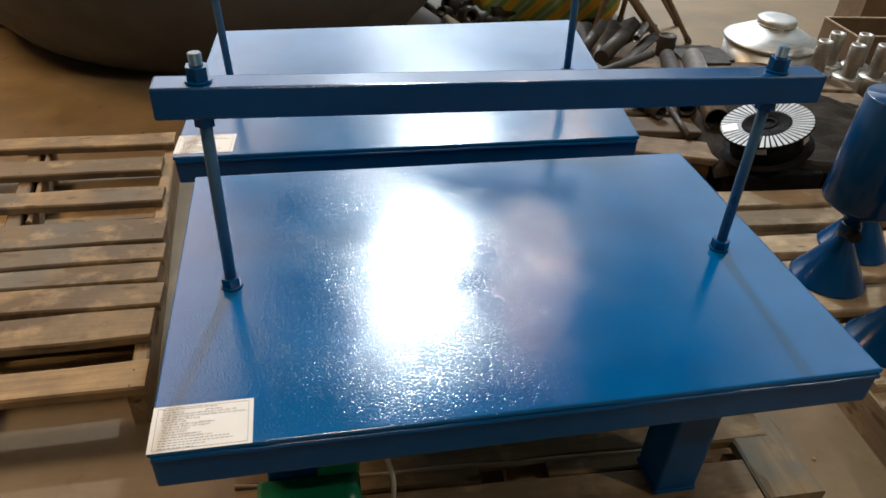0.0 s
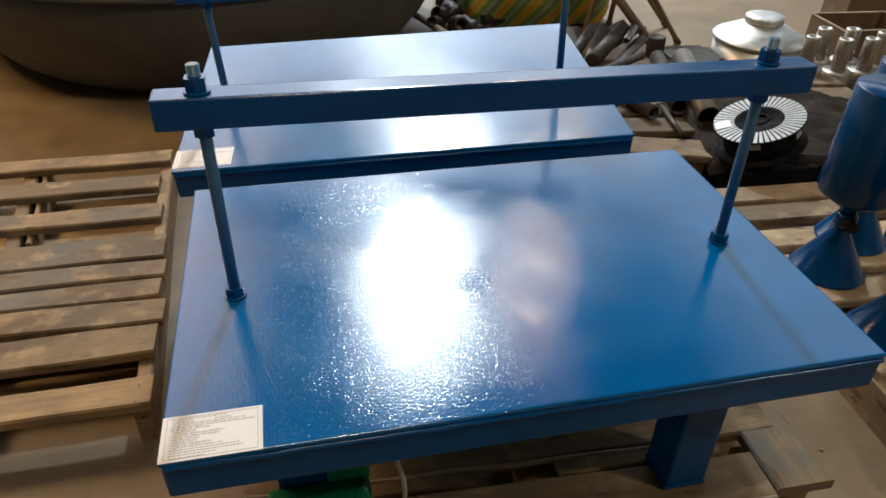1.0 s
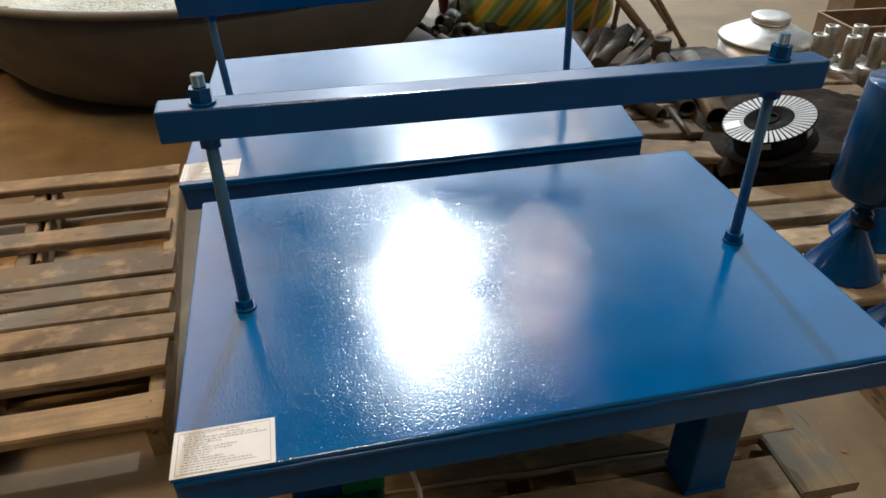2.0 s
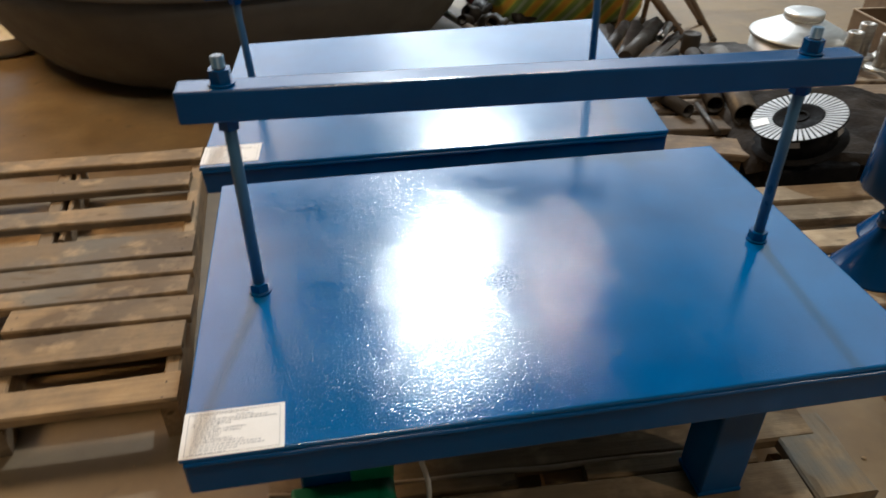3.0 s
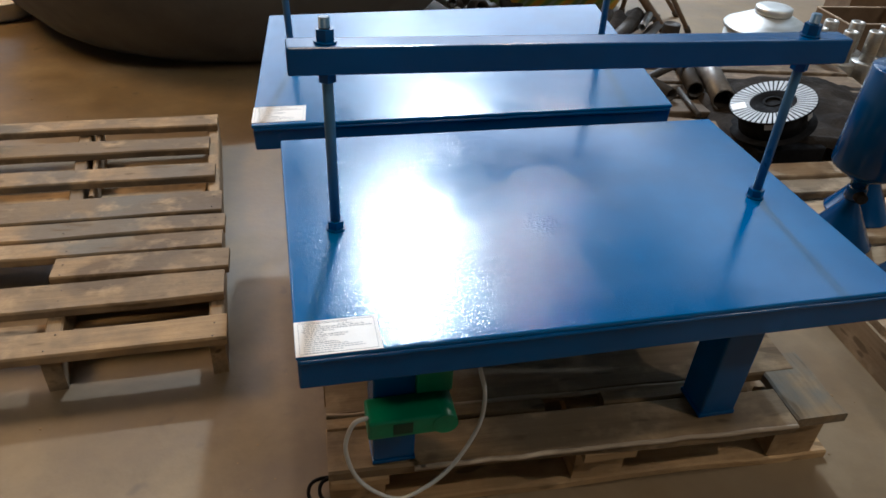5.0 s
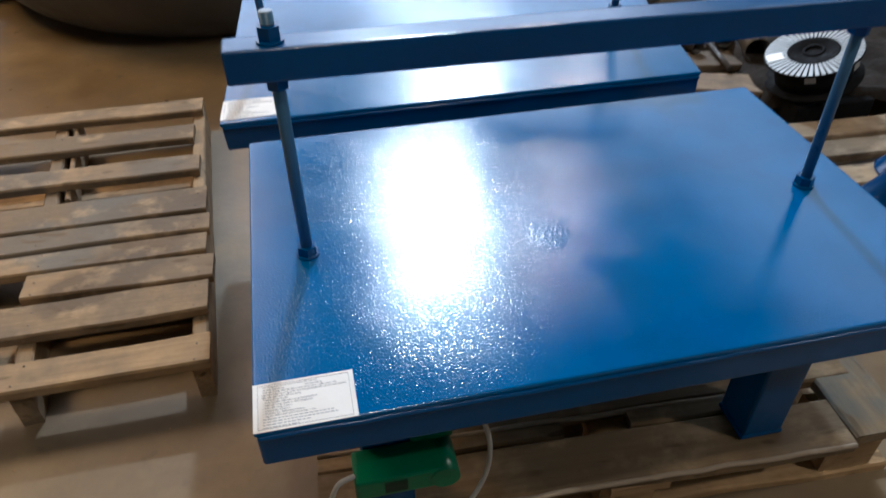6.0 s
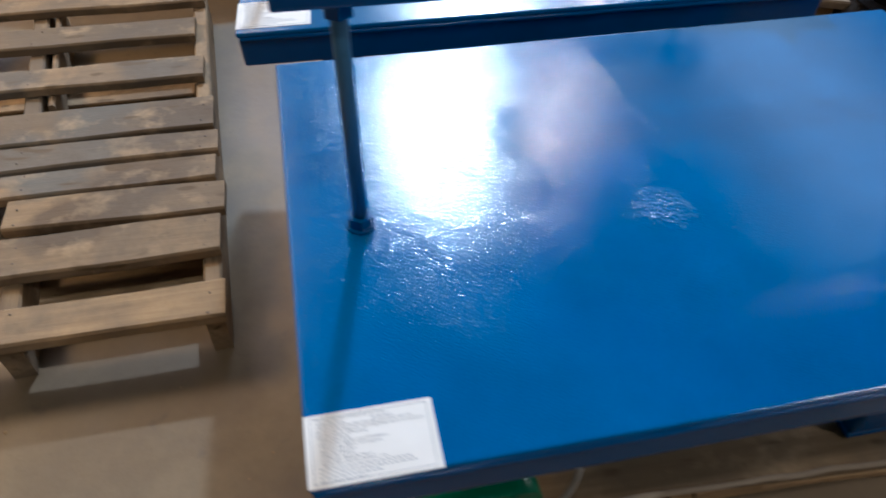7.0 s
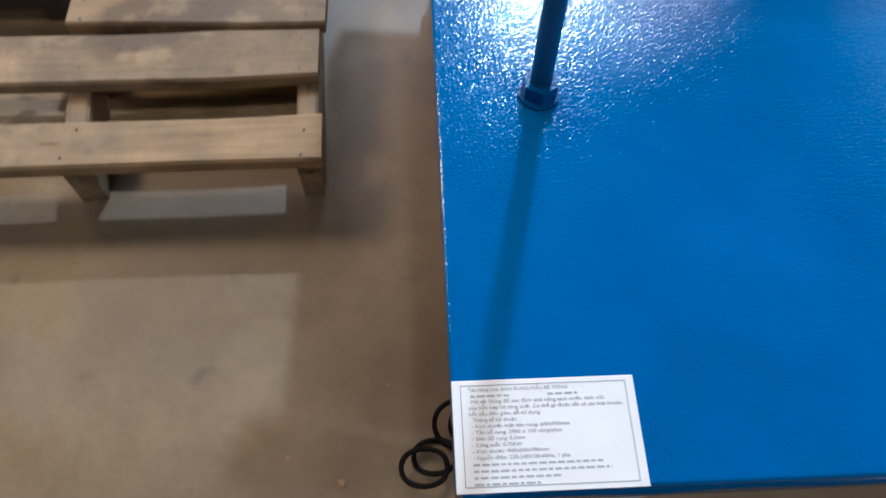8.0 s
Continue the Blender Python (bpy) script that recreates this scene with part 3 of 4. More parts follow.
empty_boards = [(L, -0.147, 0.492, 0.572, 0.5), (L, -0.152, 0.640, 0.732, 0.3), (-0.535, -0.142, 0.748, 0.828, -1.0), (L, -0.163, 0.838, 0.904, -0.5),
                (L, -0.163, 0.914, 0.982, 0.0), (L, -0.166, 0.992, 1.094, 0.3), (L, -0.195, 1.176, 1.256, 0.3), (L, -0.218, 1.342, 1.424, 0.0), (L, -0.20, 1.50, 1.575, 0.4)]
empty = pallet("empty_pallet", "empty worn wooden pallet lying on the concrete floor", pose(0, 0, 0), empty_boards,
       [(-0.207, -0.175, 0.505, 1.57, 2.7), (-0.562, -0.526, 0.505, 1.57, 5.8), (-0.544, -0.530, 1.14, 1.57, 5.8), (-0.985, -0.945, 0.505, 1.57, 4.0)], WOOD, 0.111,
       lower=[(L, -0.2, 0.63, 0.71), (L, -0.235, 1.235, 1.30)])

# nail heads along the bearers
NAIL = mesh_of("nail", turned(bmesh.new(), [(0.002, -0.001), (0.002, 0.0003), (0.0015, 0.0006), (0.0, 0.0006)], 10), NAIL_HEAD)
rnd = random.Random(4)
for x0, x1, y0, y1, turn in empty_boards:
    for bx in (-0.168 - 0.05 * (y0 - 0.5), -0.49 - 0.10 * (y0 - 0.5), -0.93 - 0.07 * (y0 - 0.5)):
        for f in (0.25, 0.75):
            if x0 + 0.01 < bx < x1 - 0.005:
                nail = new("nail", NAIL)
                nail.parent, nail.location = empty, (bx + rnd.uniform(-0.008, 0.008), y0 + (y1 - y0) * f + rnd.uniform(-0.008, 0.008), 0.1112)

# pallet under the near table
near_pallet = pallet("table_pallet", "dirty wooden pallet under the vibrating table", pose(0.035, 0.085, 0, 0, 0, -2.4),
       [(0.0, 0.855, 0.0, 0.092, -0.4), (0.0, 0.40, 0.0945, 0.124, 0.0), (0.515, 0.80, 0.0945, 0.126, 0.0), (0.0, 0.925, 0.128, 0.235, 0.4), (0.0, 0.92, 0.28, 0.37, 0), (0.0, 0.92, 0.42, 0.51, 0), (0.0, 0.925, 0.55, 0.64, 0)],
       [], WOOD_DARK, 0.155,
       blocks=[(x, x + 0.1, y, y + 0.1, 0.019, 0.112) for x in (0.0, 0.445, 0.855) for y in (0.036, 0.27, 0.53)] + [(x, x + 0.1, 0.0, 0.64, 0.113, 0.1335) for x in (0.0, 0.445)],
       lower=[(0.0, 0.99, 0.033, 0.133), (0.0, 0.99, 0.53, 0.63)])
stained = part("stained_board", board_bmesh(0.165, 0.105, 0.0225, 77), WOOD_TEAL, near_pallet, "pallet board end stained with grey-green paint", pose(0.910, 0.092, 0.1435, 0, 0, 91.5))
for y, a, b, seed in ((-0.001, 0.14, 0.85, 1), (0.127, 0.0, 0.74, 2)):
    rnd = random.Random(seed)
    bm = sweep(bmesh.new(), [(a + (b - a) * k / 16, y - 0.001 + rnd.uniform(-0.0015, 0.0015), 0.1535 + rnd.uniform(-0.001, 0.001)) for k in range(17)], 0.0045, 6)
    part("worn_edge", bm, WORN_EDGE, near_pallet, "pale worn edge of the dirty board")
# pallet under the far table, on the same tilt
pallet("table_pallet", "dirty wooden pallet under the tilted vibrating table", FAR @ pose(0.06, 0.02, -0.354 - 0.105),
       [(0.0, 0.86, y, y + 0.09, 0) for y in (0.0, 0.15, 0.3, 0.45)], [(x, x + 0.06, 0.0, 0.54) for x in (0.0, 0.4, 0.8)], WOOD_DARK, 0.105)
solid("timber_prop", board_bmesh(0.9, 0.09, 0.045, 3), WOOD_DARK, "short timber propping up the pallet", "timber", pose(0.46, 1.19, 0.0225, 0, 0, -5))

# pallet with the sand cones
pallet("cone_pallet", "pale wooden pallet carrying blue sand cones", pose(1.27, 0.0, 0, 0, 0, -3.0),
       [(0.0, 1.1, y, y + 0.079, turn) for y, turn in ((-0.1, 0.3), (0.05, -0.4), (0.17, 0.2), (0.285, -0.2), (0.40, 0.3), (0.515, 0), (0.628, -0.3), (0.742, 0.3), (0.862, -0.2), (0.964, 0.1))],
       [(x, x + 0.05, -0.1, 1.04) for x in (0.0, 0.52, 1.05)], WOOD_PALE, 0.12)


# ---- motor, cables ----
motor = thing("vibration_motor", "green vibration motor fixed to the table leg", "motor", pose(0.094, 0.04, 0.282))
part("front_housing", box(bmesh.new(), (0.0, 0.0, 0.0), (0.118, 0.053, 0.038), 0.006, 3), GREEN, motor)
part("round_end", tube(bmesh.new(), (0.118, -0.002, 0.019), (0.118, 0.053, 0.019), 0.0195, sides=28), GREEN, motor)
part("terminal_recess", box(bmesh.new(), (0.038, -0.0015, 0.009), (0.068, 0.001, 0.031), 0.001), GREEN_SHADE, motor, "dark plate painting the shade of the square terminal recess")
part("side_housing", box(bmesh.new(), (0.086, 0.054, 0.0), (0.137, 0.19, 0.038), 0.006, 3), GREEN, motor)
part("bracket", box(bmesh.new(), (0.080, 0.046, 0.039), (0.138, 0.125, 0.168), 0.004), GREEN, motor)

bm = sweep(bmesh.new(), [(0.262, 0.10, 0.452), (0.262, 0.06, 0.40), (0.273, 0.05, 0.339), (0.265, 0.045, 0.27), (0.226, 0.04, 0.192), (0.18, 0.038, 0.148), (0.135, 0.038, 0.135), (0.081, 0.038, 0.192), (0.060, 0.04, 0.268), (0.072, 0.045, 0.318), (0.095, 0.055, 0.318)], 0.0034)
solid("power_cable", bm, CABLE_GREY, "light grey power cable looping from the motor", "cable")
bm = bmesh.new()
for cx, cy, r, h in ((0.010, 0.114, 0.027, 0.0), (-0.004, 0.100, 0.029, 0.009), (0.050, 0.150, 0.040, 0.020), (0.066, 0.146, 0.036, 0.027)):
    pts = [(cx + r * math.cos(a), cy + 0.8 * r * math.sin(a), 0.006 + h + 0.004 * math.sin(3 * a)) for a in (2 * math.pi * k / 12 for k in range(13))]
    sweep(bm, pts, 0.0034)
solid("black_cable_coil", bm, BLACK, "coil of thin black cable lying on the floor", "cable", pose(-0.012, 0, 0))


# ---- sand cones ----
def sand_cone(at, label, up=True):
    body = thing("sand_cone", label, "sand cone", at, "sand cone sets")
    part("cone", turned(bmesh.new(), [(0.085, 0.0), (0.087, 0.003), (0.083, 0.006), (0.018, 0.118), (0.016, 0.13), (0.0, 0.13), (0.0, 0.125), (0.014, 0.115), (0.08, 0.004), (0.085, 0.0)], 48), NAVY, body)
    valve = part("valve", turned(bmesh.new(), [(0.0, 0.122), (0.019, 0.122), (0.024, 0.128), (0.024, 0.156), (0.018, 0.163), (0.0, 0.163)], 24), NAVY, body)
    part("valve_key", tube(bmesh.new(), (0, 0, 0.142), (-0.01, -0.038, 0.142), 0.016, 0.014, sides=16), BLACK_STEEL, valve, "dark steel valve plug")
    part("jar", turned(bmesh.new(), [(0.0, 0.16), (0.020, 0.16), (0.022, 0.175), (0.030, 0.18), (0.082, 0.215), (0.085, 0.223), (0.079, 0.464), (0.077, 0.466), (0.0, 0.4665)], 56), NAVY, body)
    part("rivet", turned(bmesh.new(), [(0.005, 0.0), (0.005, 0.002), (0.0, 0.003)], 10, (0.02, -0.02, 0.4663)), ZINC, body)
    return body


CONES = sand_cone(pose(1.41, 0.63, 0.12), "navy blue enamelled sand cone with jar on top")
copy_thing(CONES, pose(1.56, 0.74, 0.12, 0, 0, 60))
copy_thing(CONES, pose(1.395, 0.395, 0.12, 0, 0, 200))


# ---- spool ----
def spool(at, label):
    body = thing("wire_spool", label, "wire spool", at, "wire spools")
    part("core", turned(bmesh.new(), [(0.0, 0.0), (0.12, 0.0), (0.12, 0.092), (0.0, 0.092)], 40), BLACK, body)
    flange = part("flange", turned(bmesh.new(), [(0.03, 0.092), (0.150, 0.092), (0.151, 0.094), (0.150, 0.097), (0.03, 0.097), (0.03, 0.092)], 60), BLACK, body)
    part("lower_flange", turned(bmesh.new(), [(0.03, 0.0), (0.150, 0.0), (0.151, 0.002), (0.150, 0.005), (0.03, 0.005), (0.03, 0.0)], 60), BLACK, body)
    mesh = None
    for k in range(48):
        if mesh is None:
            bm = bmesh.new()
            pts = [(0.080, -0.0031), (0.147, -0.0065), (0.147, 0.0065), (0.080, 0.0031)]
            lo = [bm.verts.new((x, y, 0.0968)) for x, y in pts]
            hi = [bm.verts.new((x, y, 0.0985)) for x, y in pts]
            bm.faces.new(hi)
            bm.faces.new(lo[::-1])
            for i in range(4):
                bm.faces.new((lo[i], lo[(i + 1) % 4], hi[(i + 1) % 4], hi[i]))
            mesh = mesh_of("foil_segment", bm, SILVER_FILM)
        seg = new("foil_segment", mesh)
        seg.parent, seg.matrix_basis = flange, pose(0, 0, 0, 0, 0, k * 7.5)
    part("foil_ring", turned(bmesh.new(), [(0.068, 0.0965), (0.078, 0.0965), (0.078, 0.0972), (0.068, 0.0972), (0.068, 0.0965)], 60), BLACK, flange)
    part("hub_ring", turned(bmesh.new(), [(0.026, 0.095), (0.034, 0.095), (0.034, 0.1), (0.026, 0.1), (0.026, 0.095)], 30), BLACK, body)
    for turn, drop in ((-62, 0.035), (-128, 0.028), (20, 0.02)):
        flap = box(bmesh.new(), (0.138, -0.016, 0.092 - drop), (0.1395, 0.016, 0.0918))
        part("torn_foil", flap, SILVER_FILM, flange, "torn silver foil hanging from the flange", pose(0, 0, 0, 0, 0, turn))
    part("tag", box(bmesh.new(), (-0.142, -0.012, 0.0985), (-0.092, 0.03, 0.0995)), PAPER, flange, "pale paper tag stuck on the flange", pose(0, 0, 0, 0, 0, -20))
    return body


top_spool = spool(pose(1.567, 1.188, 0.172) @ Matrix.Rotation(radians(-15), 4, (0.626, 0.78, 0)) @ Matrix.Rotation(radians(11), 4, (0.78, -0.63, 0)) @ Matrix.Scale(0.87, 4), "wire spool with silver-ribbed black flange lying flat")
# assumed support under the spool, black in place of the shade there
solid("spool_block", box(bmesh.new(), (1.47, 1.09, 0.0), (1.72, 1.30, 0.128), 0.006), BLACK, "assumed block under the wire spool, blackened for the shade there", "timber")

# ---- scrap pallet behind ----
pallet("scrap_pallet", "dark dirty pallet loaded with steel offcuts", pose(0.98, 1.36, 0, 0, 0, -10),
       [(0.0, 0.58, -0.035, 0.085, -9), (0.0, 1.2, 0.12, 0.23, 0), (0.0, 1.2, 0.26, 0.37, 0), (0.0, 1.2, 0.40, 0.51, 0), (0.0, 1.2, 0.54, 0.65, 0), (0.0, 1.2, 0.68, 0.79, 0)],
       [(0.0, 0.08, 0.0, 0.79), (0.55, 0.63, 0.12, 0.79), (1.12, 1.2, 0.12, 0.79)], WOOD_GREASY, 0.12)


def pipe(a, b, r, label, wall=0.004):
    solid("steel_pipe", tube(bmesh.new(), a, b, r, inner=r - wall, sides=28), SCRAP, label, "pipe", group="steel pipes")


solid("steel_pipe", tube(bmesh.new(), (1.517, 1.40, 0.162), (1.70, 1.94, 0.162), 0.040, inner=0.036, sides=28), GREY_PIPE, "grey steel pipe lying on the scrap pallet", "pipe", group="steel pipes")
pipe((1.475, 1.52, 0.151), (1.62, 1.99, 0.151), 0.030, "dark steel pipe lying on the scrap pallet")
pipe((1.37, 1.50, 0.145), (1.26, 2.0, 0.145), 0.024, "thin dark steel pipe lying on the scrap pallet")
pipe((1.20, 1.56, 0.143), (1.52, 1.70, 0.195), 0.015, "thin dark steel pipe lying across other pipes")
pipe((1.12, 1.66, 0.20), (1.54, 1.97, 0.17), 0.016, "thin dark steel pipe lying across other pipes")
solid("steel_bar", tube(bmesh.new(), (1.402, 1.352, 0.132), (1.44, 1.575, 0.132), 0.0095), SCRAP, "short dark steel bar on the pallet", "bar")


# ---- aluminium pot and steel moulds ----
pot = thing("aluminium_pot", "spun aluminium conical lid pot with round cap", "pot", pose(2.155, 2.12, 0.0) @ Matrix.Diagonal((1.09, 1.09, 0.92, 1)))
part("body", turned(bmesh.new(), [(0.0, 0.0), (0.165, 0.0), (0.17, 0.01), (0.17, 0.17), (0.0, 0.17)], 56), ALUMINIUM, pot)
part("lid", turned(bmesh.new(), [(0.0, 0.171), (0.178, 0.171), (0.18, 0.178), (0.176, 0.186), (0.075, 0.245), (0.0, 0.246)], 56), ALUMINIUM, pot)
part("cap", turned(bmesh.new(), [(0.0, 0.246), (0.068, 0.246), (0.072, 0.252), (0.072, 0.275), (0.066, 0.280), (0.03, 0.281), (0.0, 0.278)], 48), ALUMINIUM, pot)


def mould(at):
    body = thing("steel_mould", "machined steel cylinder with narrower neck", "steel cylinder", at, "steel cylinders")
    part("base", turned(bmesh.new(), [(0.0, 0.0), (0.05, 0.0), (0.052, 0.002), (0.052, 0.115), (0.048, 0.12), (0.0, 0.12)], 36), STEEL, body)
    part("neck", turned(bmesh.new(), [(0.0, 0.12), (0.027, 0.12), (0.027, 0.232), (0.025, 0.235), (0.014, 0.235), (0.014, 0.20), (0.0, 0.20)], 36), STEEL, body)
    return body


first = mould(pose(2.306, 1.80, 0.0) @ Matrix.Scale(1.08, 4))
for x, y in ((2.197, 1.85), (2.312, 1.935), (2.422, 1.91), (2.417, 1.79), (2.522, 1.85)):
    copy_thing(first, pose(x, y, 0.0, 0, 0, 40 * x))

box_thing = thing("cardboard_box", "open brown cardboard box with dark inside", "box", pose(2.675, 2.14, 0, 0, 0, -4) @ Matrix.Diagonal((0.60, 0.62, 0.71, 1)))
for name, lo, hi in (("front", (-0.3, -0.2, 0), (0.3, -0.194, 0.28)), ("back", (-0.3, 0.194, 0), (0.3, 0.2, 0.28)), ("side", (-0.3, -0.193, 0), (-0.294, 0.193, 0.28)), ("side", (0.294, -0.193, 0), (0.3, 0.193, 0.28)), ("bottom", (-0.293, -0.193, 0), (0.293, 0.193, 0.006))):
    part(name, box(bmesh.new(), lo, hi), CARD, box_thing)
for lo, hi in (((-0.302, -0.203, 0.281), (0.302, -0.191, 0.288)), ((-0.302, 0.191, 0.281), (0.302, 0.203, 0.288)), ((-0.303, -0.190, 0.281), (-0.291, 0.190, 0.288)), ((0.291, -0.190, 0.281), (0.303, 0.190, 0.288))):
    part("rim", box(bmesh.new(), lo, hi), WORN_EDGE, box_thing, "pale cut rim of the cardboard")

copy_thing(box_thing, pose(3.15, 2.66, 0, 0, 0, -12))

bm = bmesh.new()
bmesh.ops.create_grid(bm, x_segments=40, y_segments=30, size=0.5)
for v in bm.verts:
    v.co.x *= 0.8
    v.co.y *= 0.55
    v.co.z = 0.145 + 0.04 * noise.noise(v.co * 5.0) + 0.015 * noise.noise(v.co * 17.0)
    if max(abs(v.co.x) / 0.4, abs(v.co.y) / 0.275) > 0.98:
        v.co.z -= 0.03
for f in bm.faces:
    f.smooth = True
solid("tarpaulin", bm, TARP, "crumpled dark grey tarpaulin over scrap on the pallet", "tarpaulin", pose(1.86, 1.36, -0.01, 0, 0, -12))

# ---- stool ----
stool = thing("stool", "brown wooden stool with widely splayed thin legs", "stool", pose(0, 0, 0))
part("seat", box(bmesh.new(), (1.40, 2.40, 0.452), (1.92, 2.94, 0.48), 0.008), CHAIR_WOOD, stool)
for a, b, r in (((1.842, 2.302, 0.0), (1.45, 2.45, 0.452), 0.019), ((2.03, 2.54, 0.0), (1.69, 2.56, 0.452), 0.012), ((2.09, 2.78, 0.0), (1.73, 2.90, 0.452), 0.011),
                ((1.486, 2.466, 0.0), (1.60, 2.52, 0.452), 0.013), ((1.80, 2.85, 0.0), (1.85, 2.86, 0.452), 0.013)):
    leg = part("leg", tube(bmesh.new(), a, b, r, sides=16), CHAIR_WOOD, stool)
    part("rubber_foot", tube(bmesh.new(), a, Vector(a).lerp(Vector(b), 0.06), r + 0.003, sides=16), RUBBER, leg)

# ---- tub and what stands round it ----
tub = thing("rubber_tub", "large black rubber tub standing on the floor", "tub", pose(-0.15, 3.15, 0))
part("body", turned(bmesh.new(), [(0.0, 0.03), (0.85, 0.0), (0.875, 0.012), (0.935, 0.05), (1.025, 0.15), (1.10, 0.28), (1.14, 0.37), (1.155, 0.437), (1.135, 0.437), (1.115, 0.36), (1.07, 0.27), (0.99, 0.15), (0.0, 0.1)], 90), TUB, tub)
part("rim", turned(bmesh.new(), [(1.14, 0.438), (1.172, 0.438), (1.184, 0.446), (1.184, 0.458), (1.172, 0.466), (1.15, 0.464), (1.14, 0.455), (1.14, 0.438)], 90), TUB, tub)
bm = bmesh.new()
bmesh.ops.create_grid(bm, x_segments=60, y_segments=60, size=1.06)
for v in bm.verts:
    v.co.z = 0.40 + 0.045 * noise.noise(v.co * 3.1) + 0.02 * noise.noise(v.co * 9.0)
bmesh.ops.delete(bm, geom=[v for v in bm.verts if v.co.xy.length > 1.07], context="VERTS")
solid("plastic_sheet", bm, PALE_SHEET, "crumpled pale plastic sheeting filling the tub", "plastic sheet", pose(-0.15, 3.15, 0))

bowl = solid("bowl", turned(bmesh.new(), [(0.0, 0.012), (0.135, 0.012), (0.138, 0.0), (0.15, 0.0), (0.165, 0.02), (0.188, 0.08), (0.196, 0.084), (0.196, 0.09), (0.184, 0.088), (0.158, 0.024), (0.13, 0.018), (0.0, 0.018)], 56), PVC, "cream plastic bowl standing on the floor", "bowl", pose(-1.235, 3.00, 0))

bm = bmesh.new()
rings = [(0.07, 0.0), (0.088, 0.012), (0.092, 0.03), (0.096, 0.05), (0.093, 0.07), (0.099, 0.09), (0.094, 0.11), (0.096, 0.13), (0.088, 0.15), (0.08, 0.17), (0.06, 0.183), (0.03, 0.188), (0.0, 0.19)]
turned(bm, rings, 64)
for v in bm.verts:
    v.co += v.co.normalized() * (0.022 * noise.noise(v.co * 14.0) + 0.012 * noise.noise(Vector((v.co.x * 60, v.co.y * 60, v.co.z * 25))))
    v.co.z = max(v.co.z, 0.0)
solid("wrapped_roll", bm, WRAP, "violet-grey roll wrapped in crinkled clear film on the pallet", "wrapped roll", pose(-0.908, 1.50, 0.112))


def soft_bag(name, label, category, material, size, at, seed):
    """A slumped stuffed bag: a rounded box with folds."""
    bm = bmesh.new()
    bmesh.ops.create_cube(bm, size=1.0)
    bmesh.ops.subdivide_edges(bm, edges=bm.edges[:], cuts=14, use_grid_fill=True)
    for v in bm.verts:
        d = v.co.normalized()
        v.co = v.co.lerp(d * 0.62, 0.55)
        v.co = Vector((v.co.x * size[0], v.co.y * size[1], v.co.z * size[2]))
        v.co += d * 0.05 * noise.noise(v.co * 6.0 + Vector((seed, 0, 0)))
        v.co.z = max(v.co.z, -size[2] * 0.46)
    for f in bm.faces:
        f.smooth = True
    return solid(name, bm, material, label, category, at @ pose(0, 0, size[2] * 0.46))


soft_bag("striped_bag", "yellow and green striped woven plastic bag on the floor", "bag", STRIPES, (0.72, 0.36, 0.36), pose(1.43, 3.03, 0, 0, 0, -4), 2)
soft_bag("red_bag", "dark red cloth bag beside the striped bag", "bag", DARK_RED, (0.24, 0.24, 0.28), pose(1.14, 3.42, 0), 5)
solid("pvc_pipe", tube(bmesh.new(), (0.805, 3.03, 0.06), (0.955, 2.72, 0.02), 0.017, inner=0.0145), PVC, "short white plastic pipe lying on scrap", "pipe")
solid("pvc_pipe", tube(bmesh.new(), (1.02, 3.16, 0.03), (1.07, 3.28, 0.16), 0.022, inner=0.019), PVC, "short white plastic pipe leaning on scrap", "pipe")
for k, (x, y, r, h, tx) in enumerate(((1.00, 2.84, 0.05, 0.10, 70), (1.08, 2.78, 0.04, 0.09, -65), (1.13, 2.88, 0.045, 0.12, 80), (0.98, 3.02, 0.04, 0.08, -60), (1.06, 2.98, 0.05, 0.11, 95), (1.16, 2.74, 0.036, 0.10, 75), (0.92, 2.92, 0.035, 0.09, 40), (1.20, 2.99, 0.04, 0.10, 85), (1.02, 3.14, 0.045, 0.12, 90), (1.25, 2.72, 0.035, 0.09, 95))):
    fit_ = turned(bmesh.new(), [(r * 0.6, 0.0), (r, 0.0), (r, h * 0.4), (r * 0.75, h * 0.5), (r * 0.75, h), (r * 0.5, h), (r * 0.5, 0.0), (r * 0.6, 0.0)], 24)
    solid("pipe_fitting", fit_, SCRAP, "dark greasy steel pipe fitting in the heap", "pipe fitting", pose(x, y, r * 0.8, tx, 10 * k, 47 * k), "pipe fittings")


# ---- bent sheet offcuts ----
def offcut(at, length, width, bend, seed):
    """A strip of 3 mm sheet, curved across its width."""
    bm = bmesh.new()
    rows = []
    for i in range(9):
        a = bend * (i / 8 - 0.5)
        r = width / bend
        rows.append([(x + s * 0.02 * math.sin(9 * a + seed), s * r * math.sin(a), r * (math.cos(a) - 1)) for x, s in ((-length / 2, 0.55), (length / 2, 1.0))])
    top = [[bm.verts.new(c) for c in row] for row in rows]
    low = [[bm.verts.new((x, y, z - 0.004)) for x, y, z in row] for row in rows]
    for i in range(8):
        bm.faces.new((top[i][0], top[i][1], top[i + 1][1], top[i + 1][0])).smooth = True
        bm.faces.new((low[i + 1][0], low[i + 1][1], low[i][1], low[i][0])).smooth = True
        for e in (0, 1):
            bm.faces.new((top[i][e], top[i + 1][e], low[i + 1][e], low[i][e]))
    for i in (0, 8):
        bm.faces.new((top[i][0], low[i][0], low[i][1], top[i][1]))
    solid("sheet_offcut", bm, SCRAP, "curved dark steel sheet offcut on the scrap heap", "steel offcut", at, "steel offcuts")


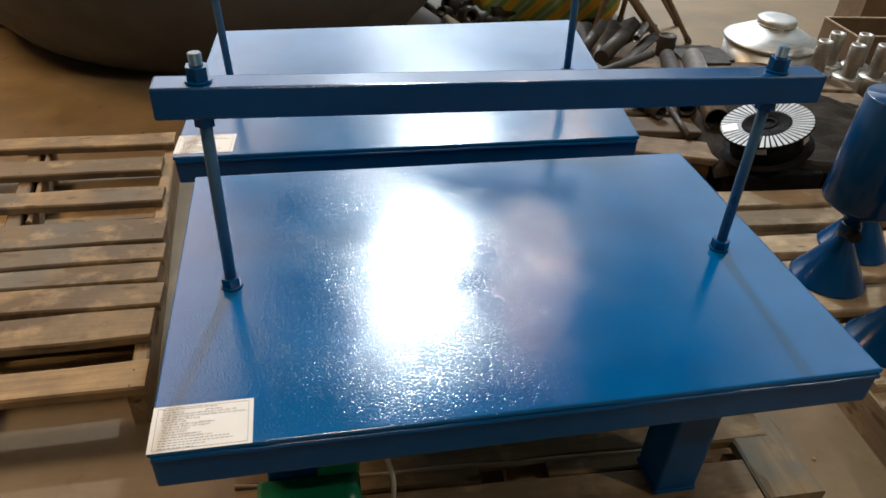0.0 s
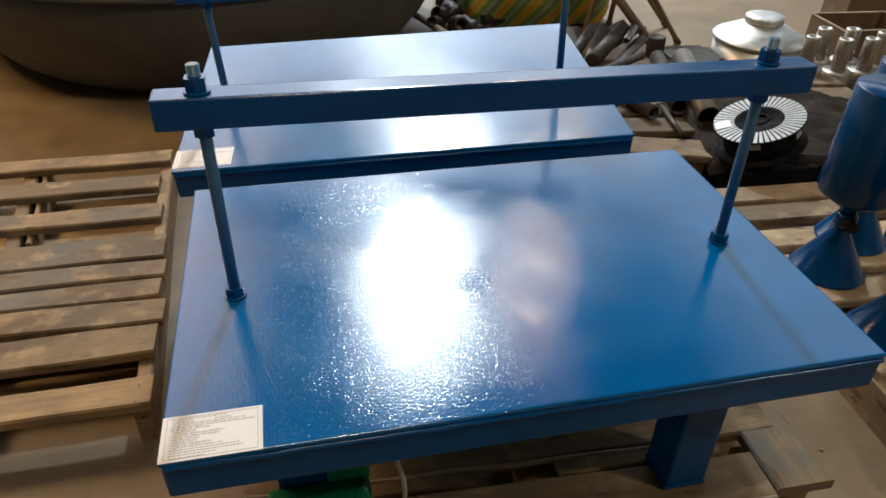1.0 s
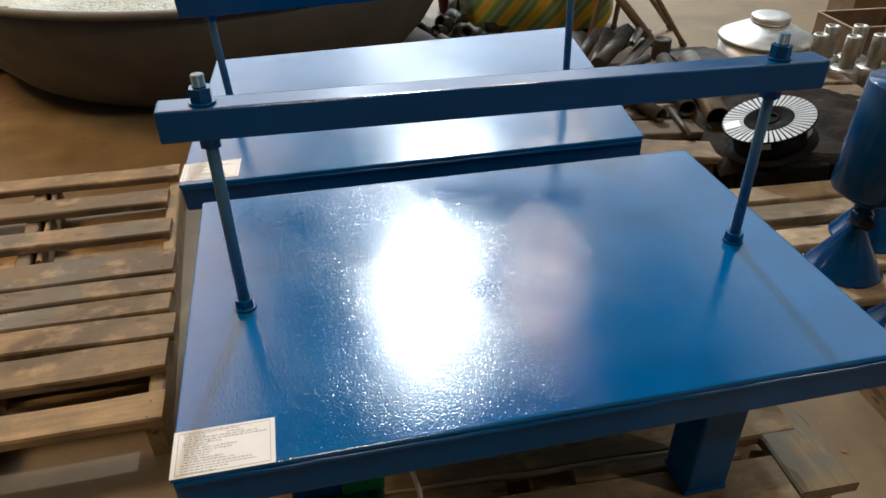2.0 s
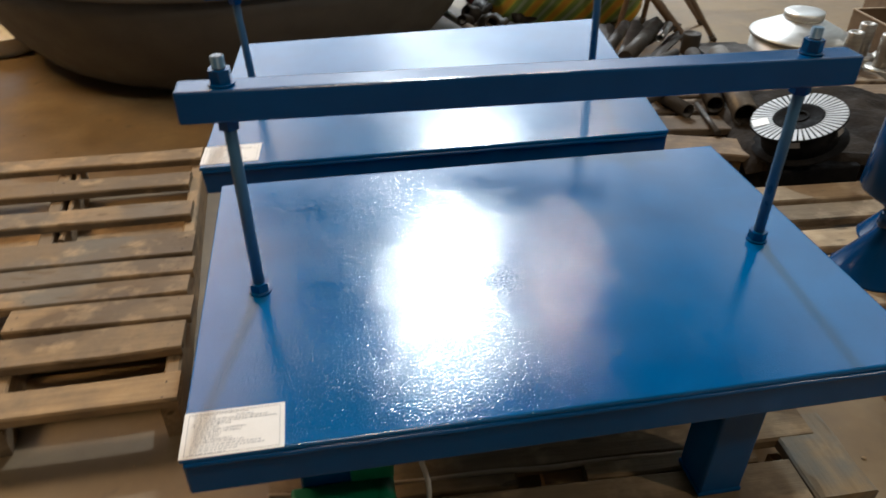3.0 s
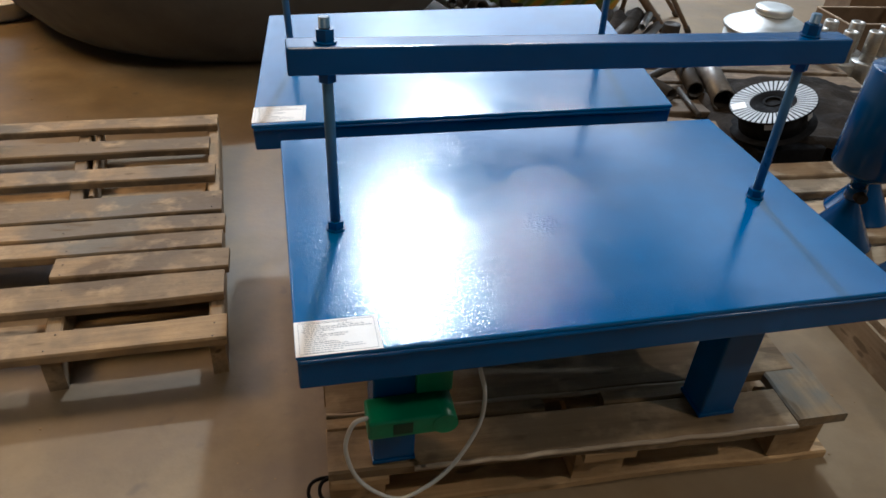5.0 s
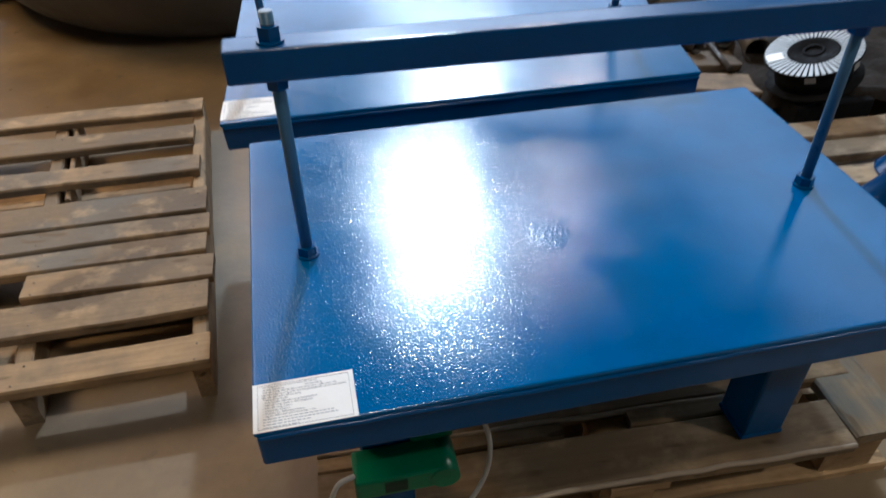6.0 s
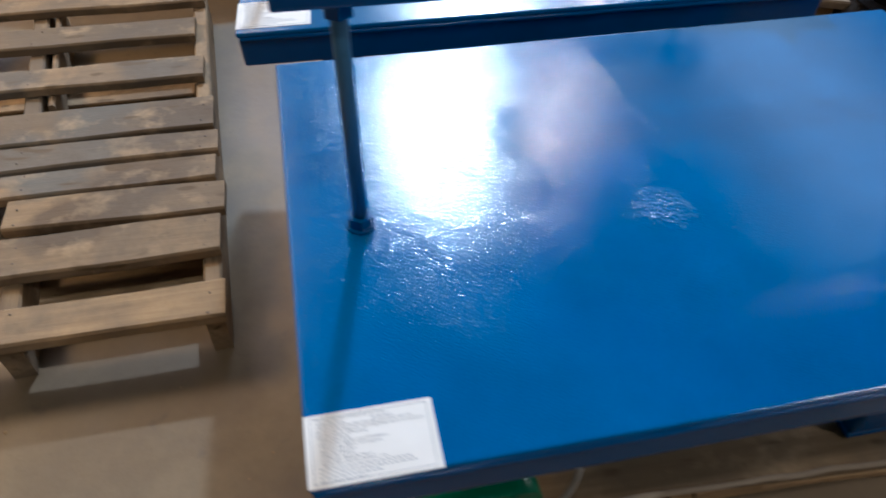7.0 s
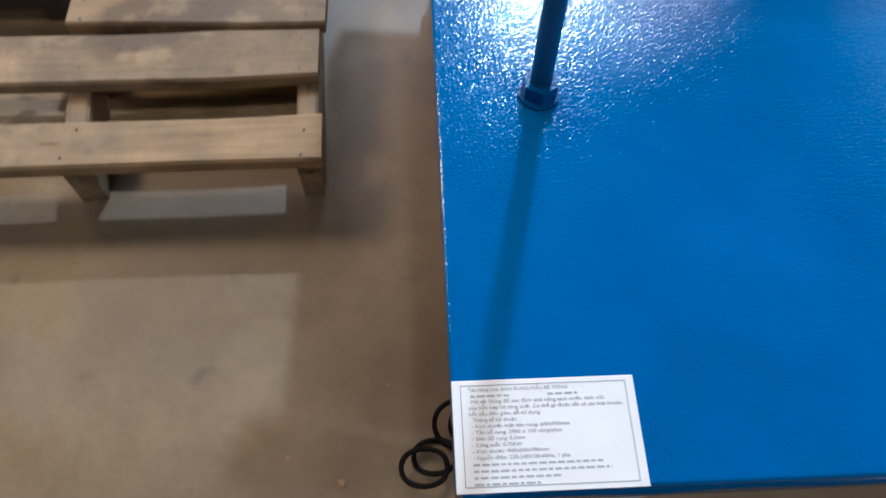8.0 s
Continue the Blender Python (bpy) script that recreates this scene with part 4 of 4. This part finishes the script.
for k, (x, y, z, rx, ry, rz, long, wide, bend) in enumerate((
        (1.40, 2.10, 0.14, 14, -9, 56, 0.50, 0.085, 0.7), (1.50, 2.06, 0.135, -16, -7, 44, 0.46, 0.07, 0.9), (1.34, 2.20, 0.135, 24, -5, 63, 0.42, 0.09, 0.8),
        (1.47, 2.20, 0.15, -12, -6, 50, 0.48, 0.055, 0.6),
        (1.56, 2.24, 0.14, 20, -6, 38, 0.40, 0.06, 0.6), (1.28, 2.06, 0.16, 10, -6, 70, 0.36, 0.06, 0.7))):
    offcut(pose(x, y, z, rx, ry, rz), long, wide, bend, k)
solid("steel_pipe", tube(bmesh.new(), (1.555, 2.15, 0.165), (1.66, 2.30, 0.17), 0.016, inner=0.013, sides=24), ZINC, "short bright galvanised pipe on the scrap heap", "pipe", group="steel pipes")


# ---- steel stock beside the heap ----
solid("steel_drum", turned(bmesh.new(), [(0.0, 0.0), (0.035, 0.0), (0.0365, 0.002), (0.0365, 0.080), (0.035, 0.083), (0.030, 0.083), (0.029, 0.080), (0.0, 0.080)], 36), SCRAP, "short dark steel drum standing on the scrap pallet", "steel cylinder", pose(1.66, 2.09, 0.118))
bm = box(bmesh.new(), (-0.11, -0.10, 0.0), (0.11, 0.10, 0.010))
bmesh.ops.bevel(bm, geom=[e for e in bm.edges if abs(e.verts[0].co.z - e.verts[1].co.z) > 0.005], offset=0.03, segments=5, affect="EDGES")
solid("steel_plate", bm, SCRAP, "flat dark steel plate with rounded corners on the scrap pallet", "steel plate", pose(1.815, 2.06, 0.1205, 0, 0, -3))
for a, b, r in (((1.335, 1.97, 0.158), (1.62, 2.33, 0.16), 0.030), ((1.29, 2.06, 0.15), (1.50, 2.38, 0.15), 0.024)):
    solid("steel_bar", tube(bmesh.new(), a, b, r, sides=28), SCRAP, "thick round dark steel bar lying on the heap", "bar", group="steel bars")


# ---- dirt on the floor ----
rnd = random.Random(11)
bm = bmesh.new()
for k in range(120):
    x, y = (rnd.uniform(-1.2, 1.25), rnd.uniform(-0.25, 0.5)) if k % 2 else (rnd.uniform(-0.9, 1.3), rnd.uniform(-0.3, 2.3))
    r = rnd.choice((0.0015, 0.002, 0.003, 0.0045))
    made = bmesh.ops.create_icosphere(bm, subdivisions=1, radius=r)["verts"]
    for v in made:
        v.co = Vector((v.co.x * rnd.uniform(0.7, 1.6) + x, v.co.y * rnd.uniform(0.7, 1.4) + y, v.co.z * 0.4 + r * 0.3))
solid("floor_debris", bm, WOOD_DARK, "small wood chips and grit scattered on the floor", "debris", kind="stuff")
